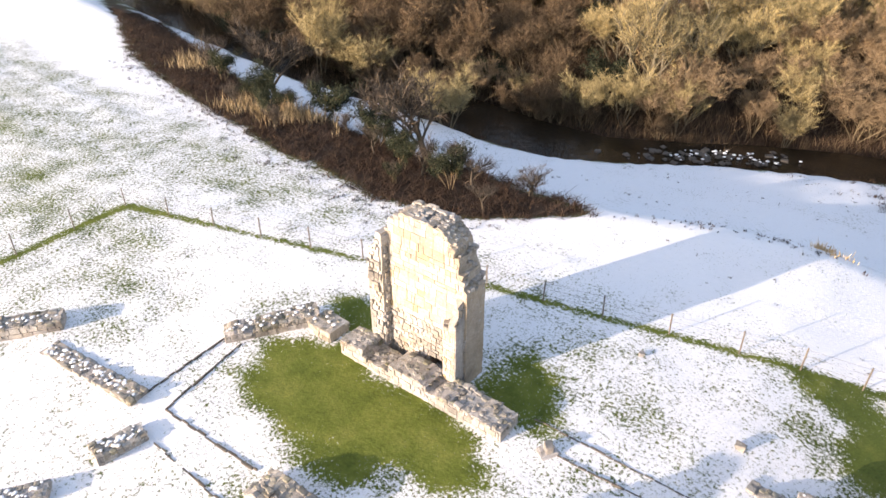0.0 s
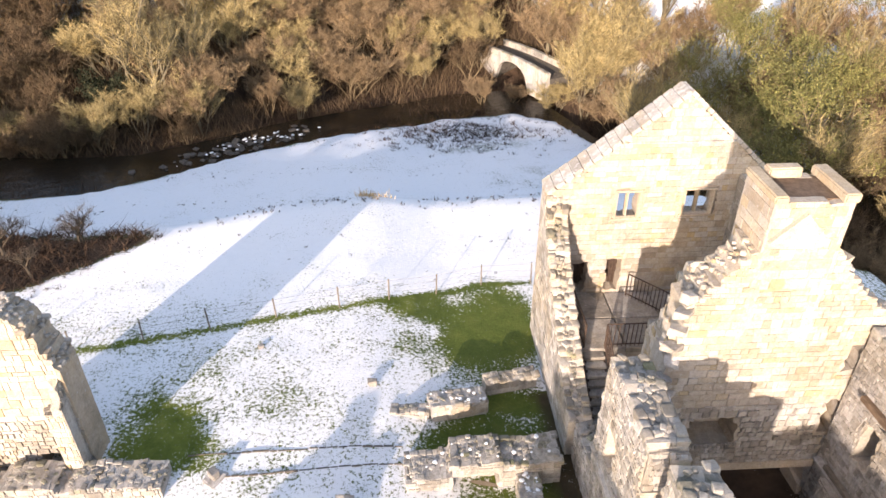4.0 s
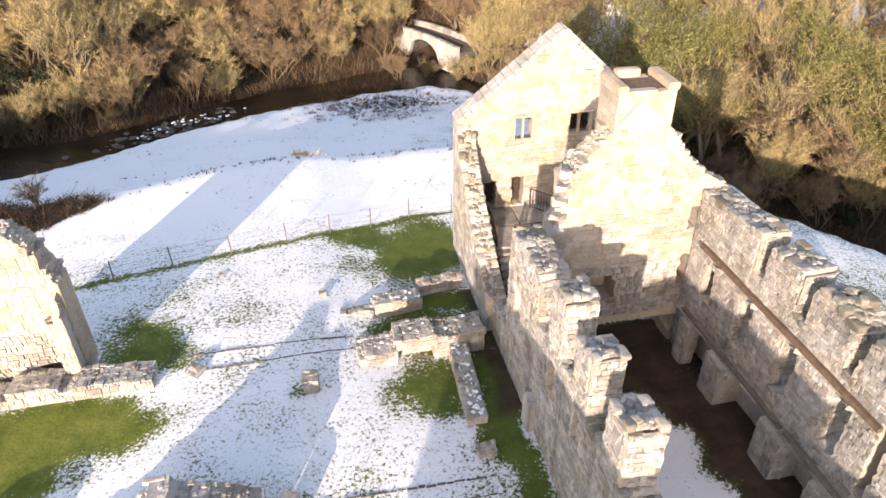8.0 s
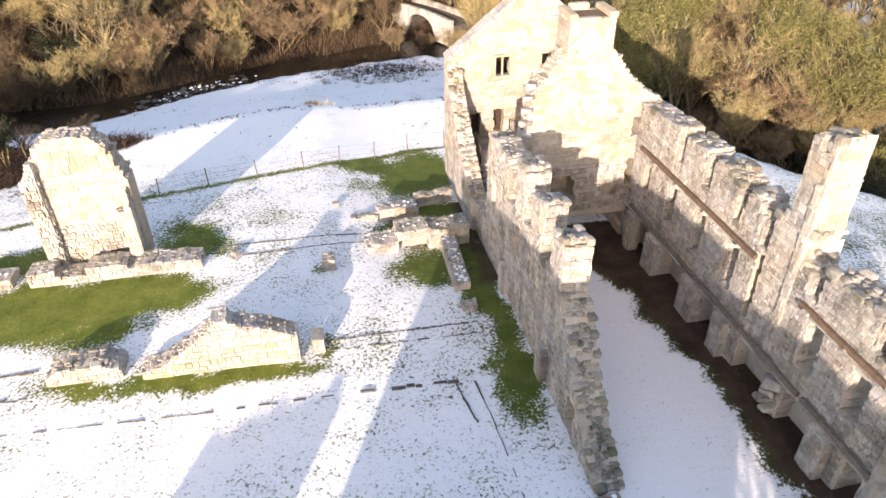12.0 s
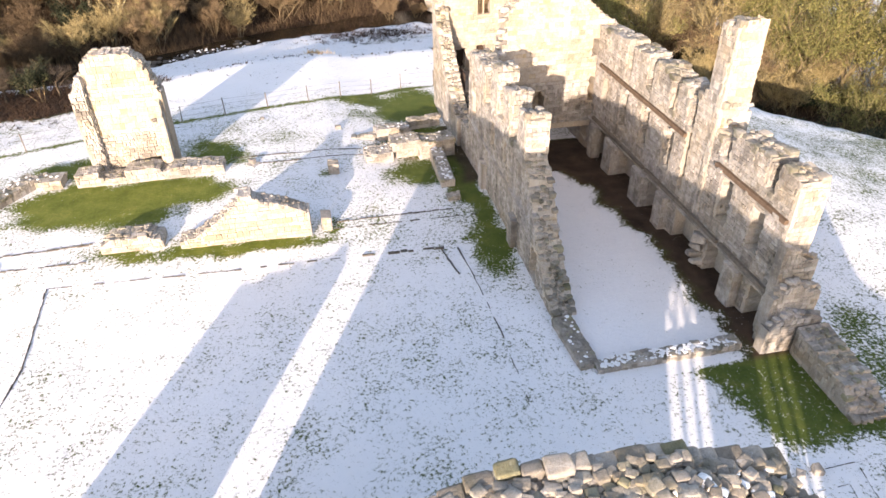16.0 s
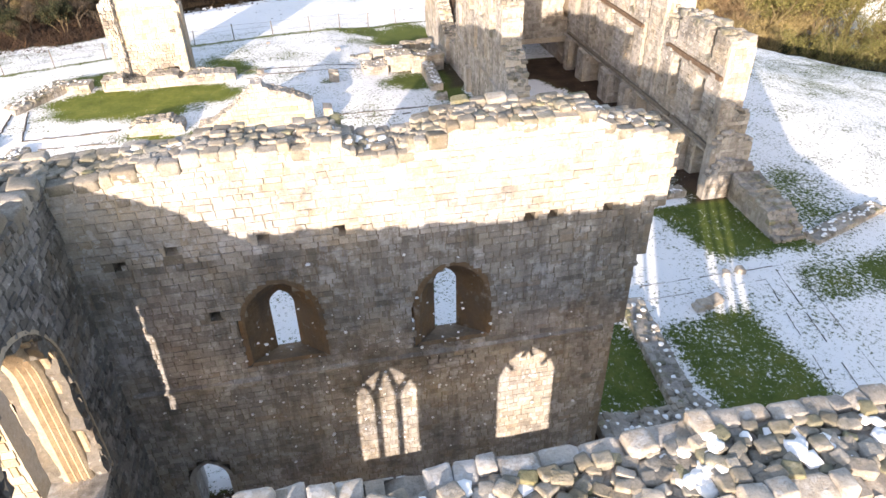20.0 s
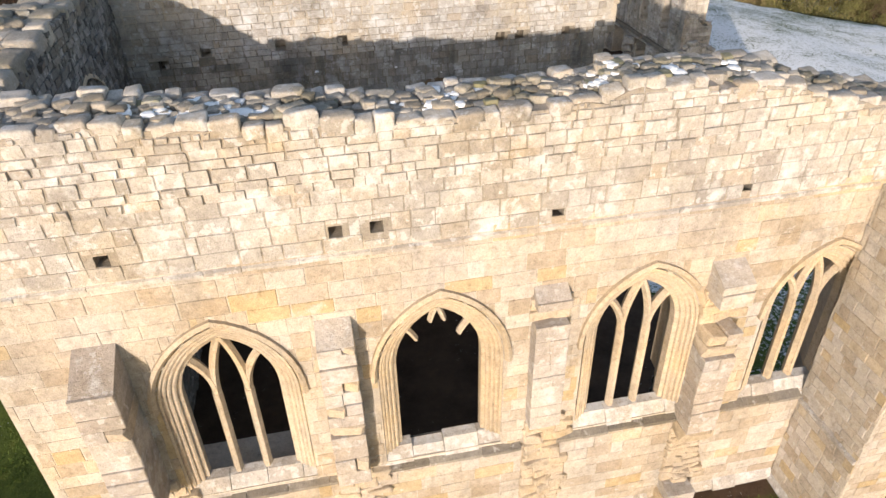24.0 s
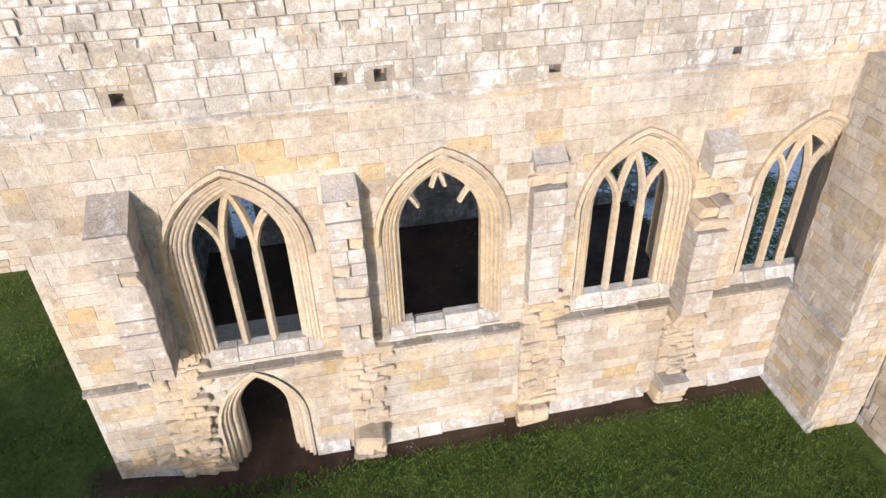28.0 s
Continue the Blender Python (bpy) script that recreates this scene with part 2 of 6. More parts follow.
def cope_shapes():
    """Squared stones worn round at every edge."""
    rg = random.Random(78)
    for _ in range(10):
        bm = bmesh.new()
        bmesh.ops.create_cube(bm, size=2)
        for v in bm.verts:
            v.co = Vector((v.co.x * rg.uniform(0.86, 1.06), v.co.y * rg.uniform(0.8, 1.1), v.co.z * rg.uniform(0.75, 1.1)))
        bmesh.ops.bevel(bm, geom=bm.edges[:], offset=rg.uniform(0.28, 0.42), segments=3, affect="EDGES", profile=0.55)
        for v in bm.verts:
            v.co += Vector((rg.uniform(-0.06, 0.06), rg.uniform(-0.06, 0.06), rg.uniform(-0.08, 0.06)))
        bm.verts.index_update()
        COPES.append(([v.co.copy() for v in bm.verts], [[v.index for v in f.verts] for f in bm.faces]))
        bm.free()


cope_shapes()


def place_rocks(name, spots, parent, mat, seed=1, single=False, flat=1.0):
    """Rough stones at (place, size): joined, or each a piece of its own."""
    rg = random.Random(seed)
    verts, faces, meshes = [], [], {}
    for p, size, *turn in spots:
        k = rg.randrange(len(ROCKS))
        shapes = COPES if turn else ROCKS
        if turn:
            # a worn squared stone of given half sizes, laid along the wall
            m = pose(*p, rg.uniform(-5, 5), rg.uniform(-4, 4), turn[0] + rg.uniform(-6, 6)) @ Matrix.Diagonal((size[0], size[1], size[2], 1))
        else:
            m = pose(*p, rg.uniform(-9, 9), rg.uniform(-9, 9), rg.uniform(0, 360)) @ Matrix.Diagonal((size * rg.uniform(0.8, 1.4), size, size * rg.uniform(0.7, 1.1) * flat, 1))
        if single:
            key = (k, bool(turn))
            if key not in meshes:
                meshes[key] = bpy.data.meshes.new(name)
                meshes[key].from_pydata([tuple(v) for v in shapes[k][0]], [], shapes[k][1])
                meshes[key].materials.append(mat)
                if turn:
                    meshes[key].shade_smooth()
            ob = new(name, meshes[key])
            ob.parent = parent
            ob.matrix_world = m
        else:
            n = len(verts)
            verts += [m @ v for v in shapes[k][0]]
            faces += [[n + i for i in f] for f in shapes[k][1]]
    if not single:
        ob = link_mesh(name, verts, faces, mat, parent)
        if spots and len(spots[0]) > 2:
            ob.data.shade_smooth()
        ob["kind"] = "stuff"
        return ob


def place_snow(spots, parent, seed, thick=0.28):
    """Soft-edged lying snow: low rounded pads with an uneven rim."""
    rg = random.Random(seed)
    verts, faces = [], []
    for p, size in spots:
        k, n = len(verts), 9
        rim = [size * rg.uniform(0.65, 1.25) for _ in range(n)]
        for f, z in ((1.0, -0.25), (0.85, 0.12), (0.45, thick)):
            for i in range(n):
                t = 6.2832 * i / n
                verts.append((p[0] + math.cos(t) * rim[i] * f, p[1] + math.sin(t) * rim[i] * f, p[2] + z * size * rg.uniform(0.8, 1.2)))
        for r in range(2):
            for i in range(n):
                j = (i + 1) % n
                faces.append([k + r * n + i, k + r * n + j, k + r * n + n + j, k + r * n + n + i])
        faces.append([k + 2 * n + i for i in range(n)])
    ob = link_mesh("snow_patch", verts, faces, snow_mat, parent)
    ob.data.shade_smooth()
    ob["kind"] = "stuff"
    return ob


def smooth(a, b, v):
    v = max(0.0, min(1.0, (v - a) / (b - a)))
    return v * v * (3 - 2 * v)


def along(points, v):
    """The height of a line given by (u, z) points at v."""
    if v <= points[0][0]:
        return points[0][1]
    for (a, za), (b, zb) in zip(points, points[1:]):
        if v <= b:
            return za + (zb - za) * (v - a) / (b - a) if b > a else zb
    return points[-1][1]


def arch_radius(half, rise):
    return (half * half + rise * rise) / (2 * half)


def pointed(cu, half, sill, spring, apex):
    """A test for an opening with a two-centred pointed head."""
    r = arch_radius(half, apex - spring)

    def inside(u, z):
        w = abs(u - cu)
        if w > half or z < sill or z > apex:
            return False
        return z < spring or math.hypot(w + r - half, z - spring) < r
    return inside


def arch_line(cu, half, sill, spring, apex, n=9):
    """Points round such an opening, from the foot of one jamb over the head to the other."""
    r = arch_radius(half, apex - spring)
    top = math.acos(max(-1.0, min(1.0, (r - half) / r)))
    side = [(half, sill), (half, (sill + spring) / 2)] + [(r * math.cos(top * k / n) - (r - half), spring + r * math.sin(top * k / n)) for k in range(n + 1)]
    return [(cu - w, z) for w, z in side] + [(cu + w, z) for w, z in side[-2::-1]]


def square(u0, u1, z0, z1):
    return lambda u, z: u0 < u < u1 and z0 < z < z1


def socket(u0, z0, length, base, cell):
    """A putlog hole that fills the one cell of a wall's face round a point."""
    du = length / math.ceil(length / cell)
    i, j = math.floor(u0 / du), math.floor((z0 - base) / cell)
    return lambda u, z: i * du < u < (i + 1) * du and base + j * cell < z < base + (j + 1) * cell


class Wall:
    """A standing length of masonry: its front face runs from a to b, and its body lies to the left of that way."""

    def __init__(self, name, a, b, thick, base, top, holes=(), left=((0, -9),), right=((0, 999),), cell=0.25, rough=0.05, seed=1,
                 mat=None, kind="structure", label="", category="wall", rag=0.2, parent=None, pits=(), pit_depth=0.35, face_holes=None, upper=None):
        self.a, self.d = Vector((*a, 0)), Vector((b[0] - a[0], b[1] - a[1], 0))
        self.length = self.d.length
        self.d.normalize()
        self.n = Vector((-self.d.y, self.d.x, 0))
        self.thick, self.base, self.top, self.holes, self.left, self.right = thick, base, top, holes, left, right
        self.pits, self.shapes, self.face_holes = pits, {}, face_holes
        self.rng = random.Random(seed)
        rg = self.rng
        self.rag = rag
        c = cell
        nu, z1 = int(math.ceil(self.length / c)), max(z for _, z in top) + 0.4
        nz = int(math.ceil((z1 - base) / c))
        du = self.length / nu
        shift = rg.random() * 50
        self.noise = lambda u: noise.noise(Vector((u * 1.3, shift, 0))) * rag + noise.noise(Vector((u * 4, shift, 3))) * rag * 0.6
        mask = [[self.solid((i + 0.5) * du, base + (j + 0.5) * c) for j in range(nz)] for i in range(nu)]
        verts, index, faces = [], {}, []

        def node(i, j, back):
            key = (i, j, back)
            if key not in index:
                u, z = i * du, base + j * c
                r = 0.32 * c if rough > 0.02 else 0.0
                ru = rg.uniform(-r, r) if 0 < i < nu else 0
                rz = rg.uniform(-r, r) if j > 0 else 0
                crest = along(top, u + ru) + self.noise(u + ru)
                full = [[0 <= x < nu and 0 <= y < nz and mask[x][y] for x in (i - 1, i)] for y in (j - 1, j)]
                if any(full[0]) and not any(full[1]) and abs(crest - z) < 1.2 * c:
                    rz = max(-0.9 * c, min(0.4 * c, crest - z))
                dep = rg.uniform(0.08, 1.0) * rough * 0.6
                dep = thick - dep if back else dep
                index[key] = len(verts)
                verts.append(self.at(u + ru, z + rz, dep))
            return index[key]

        for i in range(nu):
            for j in range(nz):
                if not mask[i][j]:
                    continue
                corners = ((i, j), (i + 1, j), (i + 1, j + 1), (i, j + 1))
                if any(p((i + 0.5) * du, base + (j + 0.5) * c) for p in pits):
                    rim = [node(*k, 0) for k in corners]
                    deep = [len(verts) + k for k in range(4)]
                    for k in rim:
                        verts.append(verts[k] + self.n * pit_depth)
                    faces.append(deep)
                    for p, q in ((0, 1), (1, 2), (2, 3), (3, 0)):
                        x, y = ((i, j - 1), (i + 1, j), (i, j + 1), (i - 1, j))[p]
                        if not any(f((x + 0.5) * du, base + (y + 0.5) * c) for f in pits):
                            faces.append([rim[p], rim[q], deep[q], deep[p]])
                else:
                    faces.append([node(*k, 0) for k in corners])
                faces.append([node(*k, 1) for k in ((i, j), (i, j + 1), (i + 1, j + 1), (i + 1, j))])
                for di, dj, p, q in ((-1, 0, (0, 0), (0, 1)), (1, 0, (1, 1), (1, 0)), (0, -1, (1, 0), (0, 0)), (0, 1, (0, 1), (1, 1))):
                    x, y = i + di, j + dj
                    if not (0 <= x < nu and 0 <= y < nz and mask[x][y]):
                        k, l = (i + p[0], j + p[1]), (i + q[0], j + q[1])
                        faces.append([node(*k, 0), node(*l, 0), node(*l, 1), node(*k, 1)])
        self.ob = link_mesh(name, verts, faces, mat or mortar, parent)
        if upper:
            # another mortar from a given height up
            self.ob.data.materials.append(upper[1])
            for p in self.ob.data.polygons:
                p.material_index = int(p.center.z > upper[0])
        if parent is None:
            tagged(self.ob, label, category, "", kind)

    def at(self, u, z, depth=0.0):
        return self.a + self.d * u + self.n * depth + Vector((0, 0, z))

    def solid(self, u, z, face=False):
        if u < along(self.left, z) + self.noise(z + 40) * (len(self.left) > 1) or u > along(self.right, z) + self.noise(z + 80) * (len(self.right) > 1):
            return False
        if u < 0 or u > self.length or z > along(self.top, u) + self.noise(u) or z < self.base:
            return False
        return not any(h(u, z) for h in (self.face_holes if face and self.face_holes else self.holes))

    def stones(self, back=False, course=(0.24, 0.34), length=(0.3, 0.75), proud=(0.006, 0.025), zs=None, mat=None, seed=2, us=None, name="stonework", label="", single=0, choose=None, loose_fit=0.012):
        """Facing stones in courses over one face, each with its own edges."""
        rg = random.Random(seed)
        verts, faces = [], []
        z = self.base if zs is None else zs[0]
        zmax = max(zz for _, zz in self.top) if zs is None else zs[1]
        u_lo, u_hi = us or (0, self.length)
        while z < zmax:
            h = rg.uniform(*course)
            u = u_lo - rg.random() * length[0]
            while u < u_hi:
                w = rg.uniform(*length) * (0.55 if rg.random() < 0.15 else 1.0)
                todo = [(u, z, w, h)]
                while todo:
                    s, zz, ww, hh = todo.pop()
                    pts = [(s + 0.01, zz + 0.01), (s + ww - 0.01, zz + 0.01), (s + ww - 0.01, zz + hh - 0.01), (s + 0.01, zz + hh - 0.01), (s + ww / 2, zz + hh / 2)]
                    inside = [self.solid(*p, face=not back) and (back or not any(f(*p) for f in self.pits)) for p in pts]
                    if all(inside) and single and (choose is None or choose(s + ww / 2, zz + hh / 2)):
                        single -= 1
                        self.loose(s, zz, ww, hh, rg.uniform(*proud), rg, mat or ashlar, back, loose_fit)
                    elif all(inside):
                        self.block(verts, faces, s, zz, ww, hh, rg.uniform(*proud), rg, back, loose_fit)
                    elif any(inside) and ww > 0.2:
                        todo += [(s, zz, ww / 2, hh), (s + ww / 2, zz, ww / 2, hh)]
                    elif any(inside) and hh > 0.13:
                        todo += [(s, zz, ww, hh / 2), (s, zz + hh / 2, ww, hh / 2)]
                u += w
            z += h
        ob = link_mesh(name, verts, faces, mat or ashlar, self.ob, label)
        ob["kind"] = "stuff"
        return ob

    def outline(self, w, h, rg, fit):
        """Corners of a worn facing stone, cut off unevenly, from its lower left."""
        c = min(w, h) * 0.5
        out = []
        for cu, cz in ((0, 0), (1, 0), (1, 1), (0, 1)):
            a, b = c * rg.uniform(0.05, 0.4) * min(1.0, fit * 40), c * rg.uniform(0.05, 0.25) * min(1.0, fit * 40)
            ju, jz = rg.uniform(0, 1.5) * fit, rg.uniform(-0.5, 0.6) * fit
            x, y = (ju if cu == 0 else w - ju), (jz if cz == 0 else h - jz)
            pair = [(x, y + (b if cz == 0 else -b)), (x + (a if cu == 0 else -a), y)]
            out += pair if cu == cz else pair[::-1]
        return out

    def loose(self, u, z, w, h, out, rg, mat, back, fit):
        """One facing stone as a piece of its own, on one of a few shared meshes."""
        key = (mat.name, fit)
        if key not in self.shapes:
            self.shapes[key] = []
            for _ in range(9):
                rim = self.outline(0.5, 0.28, rg, fit)
                vs = [(x / 0.5, 0.4, y / 0.28) for x, y in rim] + [(0.5 + (x / 0.5 - 0.5) * 0.965, -1.0 + rg.uniform(-0.3, 0.3), 0.5 + (y / 0.28 - 0.5) * 0.94) for x, y in rim]
                me = bpy.data.meshes.new("stone")
                me.from_pydata(vs, [], [tuple(range(8, 16))] + [(k, (k + 1) % 8, 8 + (k + 1) % 8, 8 + k) for k in range(8)])
                me.materials.append(mat)
                self.shapes[key].append(me)
        ob = new("stone", rg.choice(self.shapes[key]))
        ob.parent = self.ob
        axes = Matrix((self.d, self.n, Vector((0, 0, 1)))).transposed().to_4x4()
        place = Matrix.Translation(self.at(u + 0.002, z + 0.002)) @ axes
        if back:
            place = Matrix.Translation(self.at(u + w - 0.002, z + 0.002, self.thick)) @ Matrix((-self.d, -self.n, Vector((0, 0, 1)))).transposed().to_4x4()
        ob.matrix_world = place @ pose(0, 0, 0, 0, rg.uniform(-1, 1) * fit * 50, 0) @ Matrix.Diagonal((w - 0.004, out + 0.004, h - 0.004, 1))

    def cap(self, step=0.3, size=(0.16, 0.3), mat=None, seed=1, single=False, us=None, rise=0.0, name="rubble", edging=None):
        """The broken top: squared stones along both edges, small core rubble between."""
        rg = random.Random(seed)
        edge, core = [], []
        lo, hi = us or (0, self.length)
        yaw = math.degrees(math.atan2(self.d.y, self.d.x))
        f = (size[0] + size[1]) * 5

        def level(u):
            z = along(self.top, u) + self.noise(u)
            while z > self.base and not self.solid(u, z):
                z -= 0.1
            return z

        for row in ((0, 1) if self.thick > 0.4 else (0,)):
            u = lo
            while u < hi:
                w, d = rg.uniform(0.2, 0.5) * f, rg.uniform(0.12, 0.19) * f
                uu = u + w / 2
                if uu < hi and rg.random() < 0.93:
                    z = min(level(uu - w * 0.3), level(uu + w * 0.3)) if abs(level(uu - w * 0.3) - level(uu + w * 0.3)) < 0.3 else level(uu)
                    dep = min(d * 0.9, self.thick * 0.45) + rg.uniform(-0.05, 0.03)
                    edge.append((self.at(uu, z + rise + rg.uniform(-0.1, 0.02) * f, self.thick - dep if row else dep), (w * 0.52, d, rg.uniform(0.1, 0.16) * f), yaw))
                u += w
        u = lo + step / 2
        rows = max(1, int((self.thick - 0.4 * f) / step))
        while u < hi and self.thick > 0.55 * f:
            for k in range(rows):
                uu, dd = u + rg.uniform(-0.4, 0.4) * step, 0.24 * f + (k + 0.5 + rg.uniform(-0.4, 0.4)) * (self.thick - 0.48 * f) / rows
                h = rg.uniform(*size)
                core.append((self.at(uu, level(uu) + rise + rg.uniform(-0.08, 0.02) * f, dd), (h * rg.uniform(0.8, 1.3), h * rg.uniform(0.7, 1.0), h * 0.8), yaw + rg.uniform(-35, 35)))
            u += step
        place_rocks(name, edge, self.ob, edging or mat or cap_stone, seed, single)
        if core:
            place_rocks("core_rubble", core, self.ob, mat or cap_stone, seed + 1)

    def end_face(self, u, z0, z1, seed, mat=None):
        """Rough stones on the broken end of the wall at u, looking along its run."""
        p, q = self.at(u + 0.05, 0, 0.03), self.at(u + 0.05, 0, self.thick - 0.03)
        w = Wall("broken_end", (p.x, p.y), (q.x, q.y), 0.08, z0, [(0, z1), (self.thick, z1)], seed=seed, rag=0.12, cell=0.2, parent=self.ob, mat=mat or rubble)
        w.stones(mat=mat or rubble, seed=seed + 1, course=(0.14, 0.26), length=(0.16, 0.42), proud=(0.015, 0.08))

    def snow(self, seed, count):
        """Flat remnants of snow lying on the broken top."""
        rg = random.Random(seed)
        spots = []
        for _ in range(count):
            u, k = rg.uniform(0.3, self.length - 0.3), rg.randint(6, 14)
            for _ in range(k):
                uu, dd = u + rg.gauss(0, 0.25), rg.uniform(0.25, 0.75) * self.thick
                if self.solid(uu, along(self.top, uu) - 0.3):
                    spots.append((self.at(uu, along(self.top, uu) + self.noise(uu) + 0.06, dd), rg.uniform(0.05, 0.13)))
        place_snow(spots, self.ob, seed, 0.13)

    def block(self, verts, faces, u, z, w, h, out, rg, back, fit):
        k = len(verts)
        rim = self.outline(w, h, rg, fit)
        wave = lambda x, y: noise.noise(Vector((x * 0.6, y * 0.8, 2.5))) * min(0.03, fit * 1.2)
        tilt, tip = rg.uniform(-0.5, 0.5) * out, rg.uniform(-0.4, 0.4) * out
        bev = min(0.012, 0.002 + out * 0.4)
        for inner in (0, 1):
            for x, y in rim:
                if inner:
                    x, y = x + (bev if x < w / 2 else -bev), y + (bev if y < h / 2 else -bev)
                dd = -out + tilt * (x / w - 0.5) * 2 + tip * (y / h - 0.5) * 2 if inner else 0.02
                verts.append(self.at(u + x, z + y + wave(u + x, z + y), self.thick - dd if back else dd))
        quads = [tuple(range(8, 16))] + [(i, (i + 1) % 8, 8 + (i + 1) % 8, 8 + i) for i in range(8)]
        faces.extend([[k + i for i in (q if not back else q[::-1])] for q in quads])


BREAK = [(-120, 72), (-60, 62), (-41, 56), (-25, 55), (-9, 57), (-3, 59.3), (1, 60.2), (12, 60.8), (22, 60), (30, 54), (400, -100)]


def ground_z(x, y):
    z = 0.1 + 0.18 * smooth(26, 34, y) * smooth(2, -4, x) - 0.5 * smooth(33, 42, y) * smooth(1, 6, x) - 0.35 * smooth(40, 52, y)
    z -= 0.12 * smooth(2, 9, x) * smooth(0, -2, y)
    z += 0.3 * smooth(-3, -6, x) * smooth(4, -2, y)
    far, east = max(0.0, y - 51 - 0.05 * x), max(0.0, x - 24)
    z -= 0.03 * far + 0.16 * east * smooth(0, 10, east)
    drop = y - along(BREAK, x)
    if drop > 0:
        z -= 2.2 * smooth(0, 5, drop) + 0.12 * max(0.0, drop - 2)
    if z < -7:
        z = -7 + 0.25 * (z + 7)
    return z


# ---- ground ----
BANK = [(-400, 130), (-110, 80), (-78, 73.5), (-56, 70), (-48, 69.4), (-38, 71), (-27, 69.5), (-20, 69.7), (-14, 74.5), (-9.8, 79), (0, 84.5), (7.4, 89.6), (14.8, 90.5), (18.5, 88), (22, 72), (26.8, 55.5), (29, 48.7), (33, 45.3), (45, 38), (70, 26), (400, -120)]


def beyond_bank(x, y):
    return y - along(BANK, x)


def land_z(x, y):
    z = ground_z(x, y)
    b = beyond_bank(x, y)
    z -= (1.0 + 0.9 * smooth(22, 12, x)) * smooth(-1.2, 2.2, b)
    # steep shaded bank east of the ruins
    z -= 5.5 * smooth(16, 26, x) * smooth(-2.0, 10.0, b)
    rise = b - 11 - 10 * smooth(20, 32, x)
    if rise > 0:
        z += (0.36 + 0.05 * smooth(22, 12, x)) * rise
    return min(z, 60.0)


def blob(x, y, cx, cy, rx, ry, soft=0.35):
    d = math.hypot((x - cx) / rx, (y - cy) / ry)
    return 1 - smooth(1 - soft, 1 + soft, d)


GREEN = [(-10.8, 36.2, 4.2, 1.9, 1), (-6.8, 37.2, 2.8, 1.5, 0.9), (-8.6, 37.2, 4.6, 1.5, 1), (-12.6, 37.6, 2.6, 1.5, 1), (-10.2, 36.2, 2.6, 1.0, 0.9), (-5.2, 41.6, 1.7, 2.2, 0.75), (7.6, 47.8, 2.4, 3.2, 1), (5.2, 49.6, 2.2, 1.2, 0.8), (4.6, 46.5, 1.5, 1.5, 0.45),
         (6.4, 40.9, 2.4, 1.5, 0.9), (6.2, 37.3, 1.8, 2.0, 0.8), (6.9, 43.2, 2.2, 1.0, 0.9), (8.6, 36, 0.9, 6, 1), (8.5, 30, 0.9, 3.2, 0.9), (-3, 31.2, 4.2, 0.7, 0.9),
         (-8.4, 31.6, 1.8, 0.5, 0.7), (0.9, 32.3, 0.5, 0.7, 0.8), (22, 13.0, 3.4, 1.6, 0.75), (20.5, 17.5, 1.2, 2.0, 0.5), (-13, 41, 2.0, 1.2, 0.7), (-3.6, 40.6, 1.0, 1.0, 0.5), (21, 19, 1.6, 3, 0.5),
         (1.5, 37.8, 0.6, 0.6, 0.6)]
# straight-edged lawns among the footings: x0, y0, x1, y1, lean, cover
BEDS = [(8.0, 0.4, 16.0, 6.4, 0.0, 0.34), (6.9, 8.6, 9.7, 13.0, 0.3, 0.14), (11.1, 6.4, 14.9, 12.5, -0.5, 0.24), (15.0, 15.2, 19.2, 19.9, -1.6, 0.18), (16.6, 12.0, 21.5, 14.4, 0.5, 0.42)]


SCRUB_NEAR = [(-120, 84), (-94, 73), (-73.7, 64.2), (-66, 60.5), (-56, 56), (-48, 54.2), (-37, 52), (-31, 51), (-26, 50.4), (-21, 49.9), (-16.7, 50.1), (-13, 52.7), (-9.5, 56.4)]
SCRUB_FAR = [(-120, 82), (-75, 71), (-56, 64.5), (-44, 60.5), (-38, 62), (-29, 60.5), (-22, 60), (-15, 57), (-9, 56.9)]
FENCE = [(-30, 31), (-30.6, 40.2), (-16.4, 44.5), (-10.4, 46.6), (-5, 47.8), (0.5, 49.4), (7.3, 51.6), (9.8, 51.6)]


def fence_gap(x, y):
    """How far a place lies from the fence line."""
    best = 99.0
    for (ax, ay), (bx, by) in zip(FENCE, FENCE[1:]):
        dx, dy = bx - ax, by - ay
        t = max(0.0, min(1.0, ((x - ax) * dx + (y - ay) * dy) / (dx * dx + dy * dy)))
        best = min(best, math.hypot(x - ax - t * dx, y - ay - t * dy))
    return best


